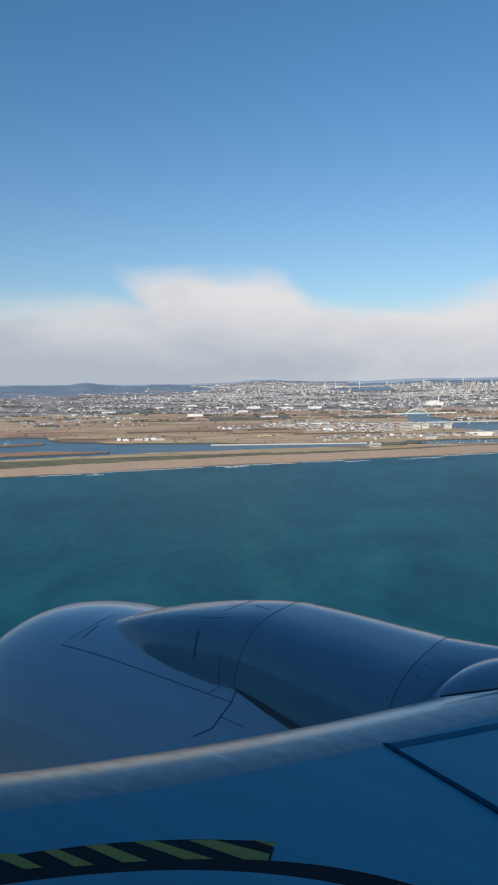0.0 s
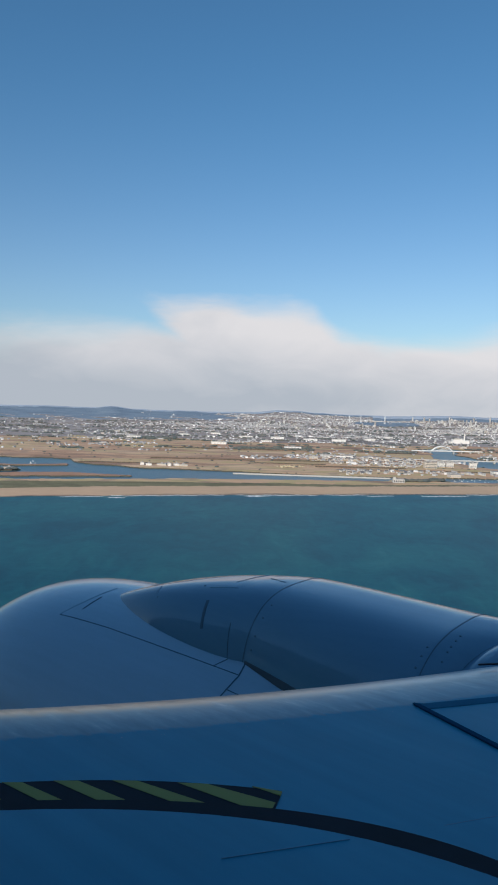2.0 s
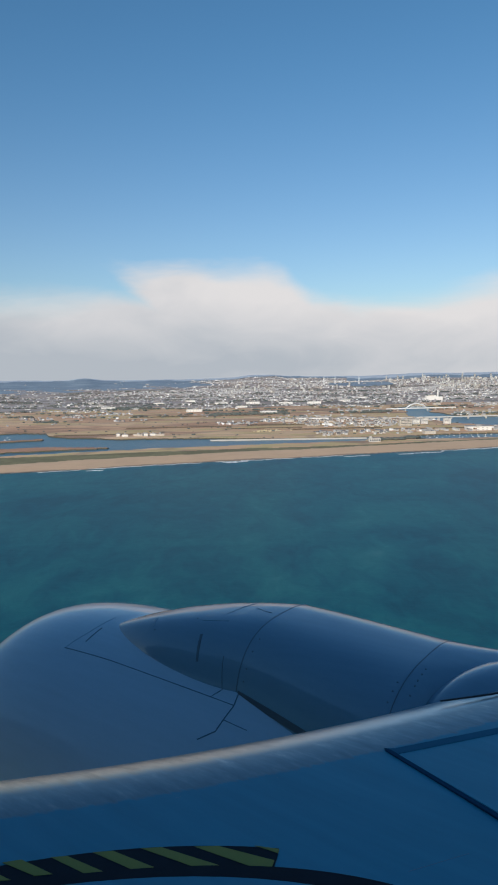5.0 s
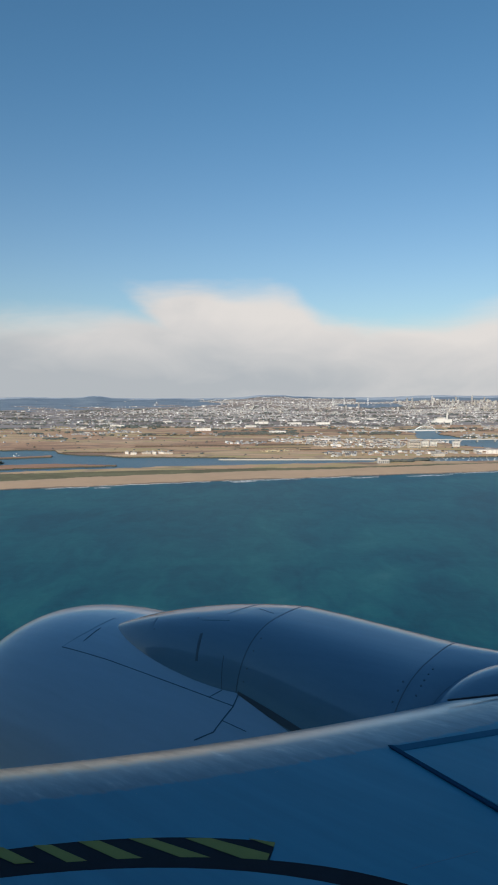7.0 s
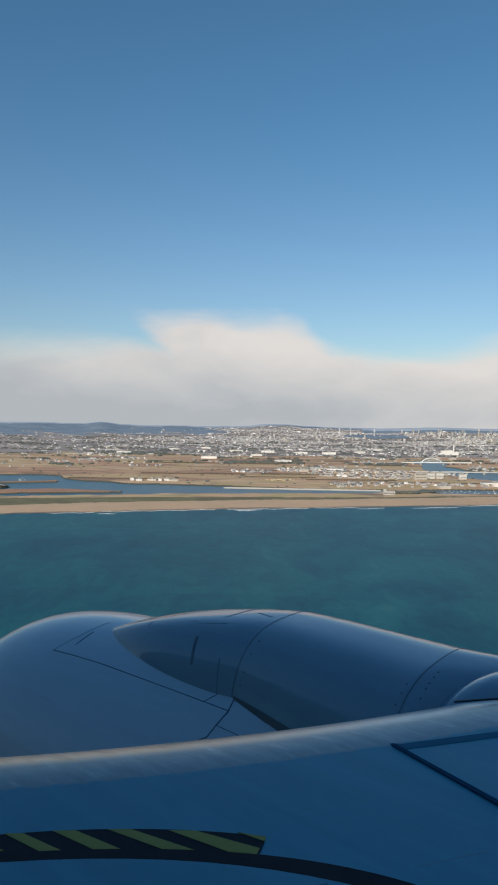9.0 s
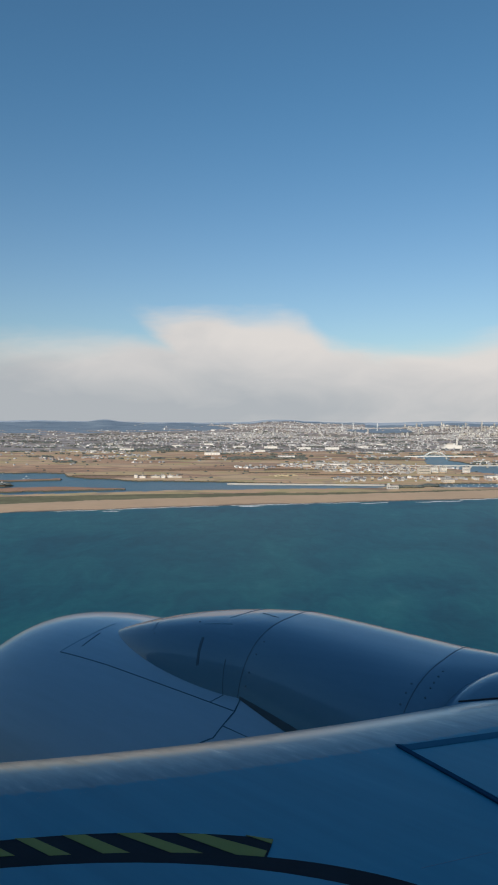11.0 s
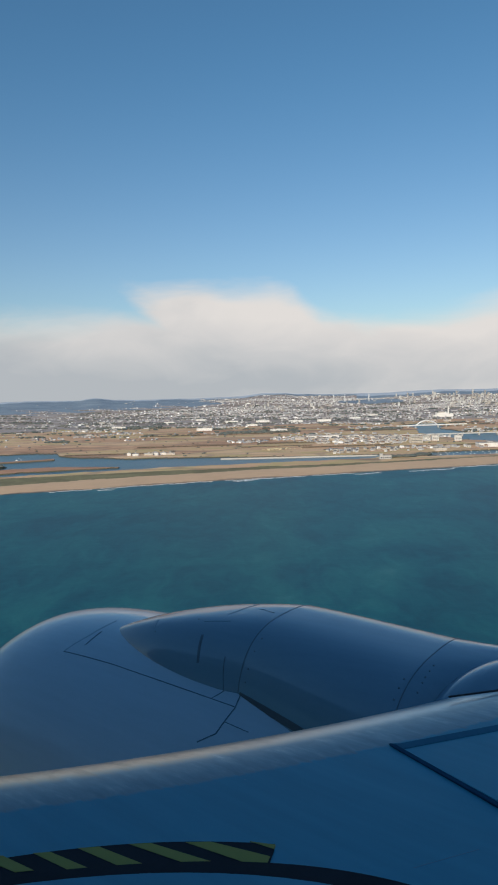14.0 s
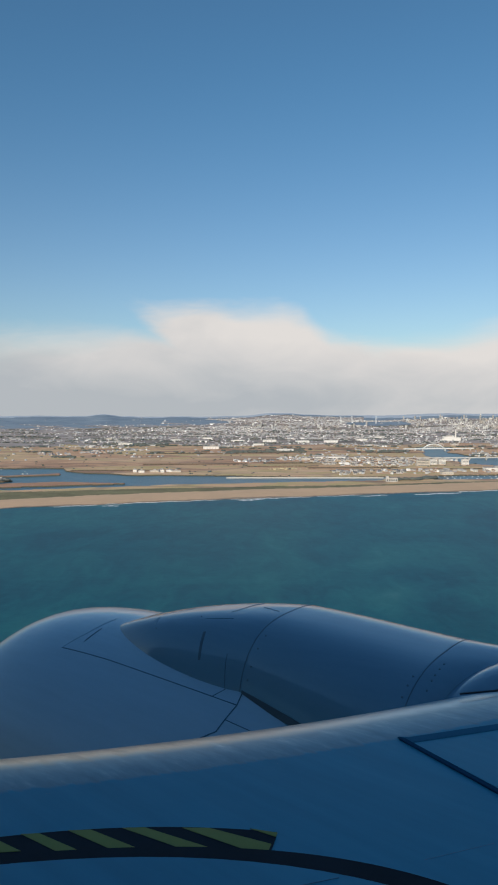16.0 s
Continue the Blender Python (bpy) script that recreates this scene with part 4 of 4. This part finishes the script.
def build_arch_bridge():
    e = empty("arch_bridge", pose(557, 2085, 0, 0, 0, 4), "white steel tied-arch bridge over the river", "bridge")
    bm = bmesh.new()
    add_box(bm, -96, 128, -4.5, 4.5, 7.0, 8.6, 0.1)
    part("deck", bm, CONCRETE, e)
    for s in (-4.2, 4.2):
        bm = bmesh.new()
        pts = [(-34 + 68 * i / 24, s, 8.6 + 14.5 * (1 - abs(2 * i / 24 - 1) ** 2.4)) for i in range(25)]
        for p, q in zip(pts, pts[1:]):
            add_bar(bm, p, q, 0.95, 6)
        part("arch_rib", bm, STEEL, e, "curved white steel rib")
        bm = bmesh.new()
        add_box(bm, -96, 128, s - 0.15, s + 0.15, 8.6, 9.8)
        part("railing", bm, STEEL, e)
        for i in range(2, 23, 2):
            x, _, z = pts[i]
            bm = bmesh.new()
            add_bar(bm, (x, s, 8.4), (x, s, z), 0.38, 5)
            part("hanger", bm, STEEL, e)
    for i in range(2, 23, 4):
        x, _, z = (-34 + 68 * i / 24, 0, 8.6 + 14.5 * (1 - abs(2 * i / 24 - 1) ** 2.4))
        bm = bmesh.new()
        add_bar(bm, (x, -4.2, z), (x, 4.2, z), 0.5, 5)
        part("cross_brace", bm, STEEL, e)
    for x in (-84, -60, -36, 36, 62, 90, 116):
        bm = bmesh.new()
        add_box(bm, x - 1.5, x + 1.5, -4, 4, -4, 7, 0.2)
        part("pier", bm, CONCRETE, e)


def build_girder_bridge():
    e = empty("girder_bridge", pose(560, 1758, 0, 0, 0, 1.5), "long low pale concrete road bridge over the river", "bridge")
    bm = bmesh.new()
    add_box(bm, -190, 300, -4, 4, 5.0, 6.8, 0.1)
    part("deck", bm, CONCRETE, e)
    for s in (-3.9, 3.9):
        bm = bmesh.new()
        add_box(bm, -190, 300, s - 0.12, s + 0.12, 6.8, 7.8)
        part("railing", bm, CONCRETE, e)
    for x in (-120, -75, -30, 3, 48, 96, 144, 192, 240):
        bm = bmesh.new()
        add_box(bm, x - 1.6, x + 1.6, -3.4, 3.4, -4, 5, 0.3)
        add_box(bm, x - 2.6, x + 2.6, -4.2, 4.2, 4.0, 5.0, 0.2)
        part("pier", bm, CONCRETE, e)


def build_lattice_towers():
    e = empty("lattice_tower", Matrix.Identity(4), "tall white steel lattice mast above the city", "mast", "lattice masts on the hill")
    h, b = 46, 3.6
    for sx in (-1, 1):
        for sy in (-1, 1):
            bm = bmesh.new()
            add_bar(bm, (sx * b, sy * b, -2), (sx * 0.6, sy * 0.6, h), 0.6, 5, 0.5)
            part("leg", bm, STEEL, e)
    for i in range(7):
        z0, z1 = h * i / 7, h * (i + 1) / 7
        r0, r1 = b + (0.8 - b) * i / 7, b + (0.8 - b) * (i + 1) / 7
        bm = bmesh.new()
        for s in (-1, 1):
            add_bar(bm, (-r0, s * r0, z0), (r1, s * r1, z1), 0.13, 4)
            add_bar(bm, (r0, s * r0, z0), (-r1, s * r1, z1), 0.13, 4)
        part("brace", bm, STEEL, e)
    for z in (h - 4, h - 16):
        bm = bmesh.new()
        add_bar(bm, (-6, 0, z), (6, 0, z), 0.7, 5)
        part("cross_arm", bm, STEEL, e)
    place([e], [(515, 4030, 8), (590, 4080, -6), (738, 4090, 4)])


def build_shore():
    # pale sea wall along the far side of the lagoon
    bm = bmesh.new()
    for i in range(30):
        x0, x1 = -60 + 316 * i / 30, -60 + 316 * (i + 1) / 30
        y = 1350 - 18 * (i / 30)
        add_box(bm, x0, x1, y, y + 4, -2, 2.9)
    w = part("sea_wall", bm, CONCRETE, None, "low pale concrete sea wall along the lagoon")
    tagged(w, category="wall", kind="structure")
    # banks and lanes across the fields
    for x0, x1, y, h in ((-280, -20, 1645, 2), (-20, 150, 1580, 1.5), (20, 230, 1660, 2), (-420, -220, 1500, 1.5), (120, 330, 1530, 2), (-60, 60, 1760, 2), (-330, 100, 2010, 2.5), (330, 620, 1490, 1.5)):
        bm = bmesh.new()
        add_box(bm, x0, x1, y, y + 9, 0, 2.2 + h, 0.4)
        tagged(part("field_bank", bm, DIRT, None, "low dark earth bank across the fields"), category="bank", kind="structure")
    bm = bmesh.new()
    for i in range(40):
        bmesh.ops.create_icosphere(bm, subdivisions=1, radius=rng.uniform(1.6, 4), matrix=Matrix.Translation((69 + rng.normal(0, 22), 1517 + rng.normal(0, 7), 2)))
    tagged(part("soil_heap", bm, WARM, None, "heaps of yellow soil on a building plot"), category="soil heap", kind="stuff")
    # pump house on the spit
    e = empty("harbour_building", pose(258, 1266, 2.0), "grey concrete harbour building at the lagoon mouth", "building")
    for name, b, m in (("wall", (-11, 11, -6, 6, -1, 6.6), CONCRETE), ("tower", (-10, -5, -4, 4, 6.6, 10.5), CONCRETE), ("roof", (-5, 11.3, -6.3, 6.3, 6.6, 7.1), ROOF_GREY)):
        bm = bmesh.new()
        add_box(bm, *b, 0.1)
        part(name, bm, m, e)
    for i in range(5):
        bm = bmesh.new()
        add_box(bm, -9.4 + i * 4.1, -7 + i * 4.1, -6.12, -5.8, 1.6, 4.6)
        part("window", bm, GLASS, e)
    # breakwaters of the river mouth
    for pts in ([(478, 1150), (580, 1195), (760, 1300)], [(640, 1330), (800, 1370), (980, 1500)]):
        bm = bmesh.new()
        for (x0, y0), (x1, y1) in zip(pts, pts[1:]):
            for i in range(44):
                f = i / 44
                bmesh.ops.create_icosphere(bm, subdivisions=1, radius=rng.uniform(2.2, 3.6), matrix=Matrix.Translation((x0 + f * (x1 - x0), y0 + f * (y1 - y0), rng.uniform(-1.5, 0))))
        tagged(part("breakwater", bm, CONCRETE, None, "rough stone breakwater at the river mouth"), category="breakwater", kind="structure")


def build_surf():
    """Broken white lines of surf along the beach."""
    verts, faces = [], []
    for x0, x1, off, wide in ((170, 215, 16, 4), (262, 345, 19, 5), (-40, 90, 4, 4), (-300, -240, 6, 2.5), (-230, -205, 22, 5), (100, 170, 3, 3), (345, 520, 5, 4), (-230, -60, 3, 2.2), (-28, 12, 15, 6)):
        n = int((x1 - x0) / 4)
        k = len(verts)
        for i in range(n + 1):
            x = x0 + (x1 - x0) * i / n
            y = shore(x) - off + 2.5 * math.sin(x * 0.13) + 1.5 * math.sin(x * 0.37)
            w = wide * math.sin(math.pi * min(max(i / n, 0.03), 0.97)) ** 0.5 * (0.65 + 0.35 * math.sin(x * 0.6))
            verts += [(x, y - w, 0.10), (x, y, 0.45), (x, y + w, 0.10)]
        for i in range(n):
            for j in range(2):
                a = k + 3 * i + j
                faces.append((a, a + 3, a + 4, a + 1))
    tagged(mesh_object("surf", verts, faces, FOAM), "broken white lines of surf along the beach", "surf", kind="stuff")


def build_boats():
    e = empty("moored_boat", Matrix.Identity(4), "small white motor boat moored on calm water", "boat", "boats in the harbour and lagoon")
    bm = bmesh.new()
    rings = [(-5, 1.5, 0.0), (-2, 1.7, 0.0), (2, 1.5, 0.1), (4.5, 0.7, 0.3), (6, 0.05, 0.5)]
    vs = [[bm.verts.new((x, s * w * k, z)) for s, k, z in ((-1, 1, 1.3 + up), (-1, 0.6, -0.5), (1, 0.6, -0.5), (1, 1, 1.3 + up))] for x, w, up in rings]
    for a, b in zip(vs, vs[1:]):
        for j in range(4):
            bm.faces.new((a[j], a[(j + 1) % 4], b[(j + 1) % 4], b[j]))
    bm.faces.new(vs[0])
    bm.faces.new(vs[-1][::-1])
    part("hull", bm, BOAT, e)
    bm = bmesh.new()
    add_box(bm, -2.5, 1.5, -1.1, 1.1, 1.2, 3.2, 0.2)
    part("cabin", bm, BOAT, e)
    bm = bmesh.new()
    add_bar(bm, (-0.5, 0, 3.0), (-0.5, 0, 7.0), 0.12, 5)
    part("mast", bm, STEEL, e)
    r = random.Random(3)
    spots = [(-512, 1453), (-505, 1462), (-524, 1503), (-600, 1560)]
    spots += [(372 + 13 * i + r.uniform(-3, 3), 1352 + 0.05 * i + r.uniform(-4, 4)) for i in range(14)]
    spots += [(380 + 14 * i + r.uniform(-4, 4), 1322 + r.uniform(-4, 4)) for i in range(9)]
    for i, (x, y) in enumerate(spots):
        m = pose(x, y, 0.3, 0, 0, r.uniform(-60, 60)) @ Matrix.Scale(0.6, 4)
        if i == 0:
            e.matrix_world = m
        else:
            copy_thing(e, m)


build_houses()
build_woods()
build_blocks()
build_plant()
build_arch_bridge()
build_girder_bridge()
build_lattice_towers()
build_shore()
build_surf()
build_boats()
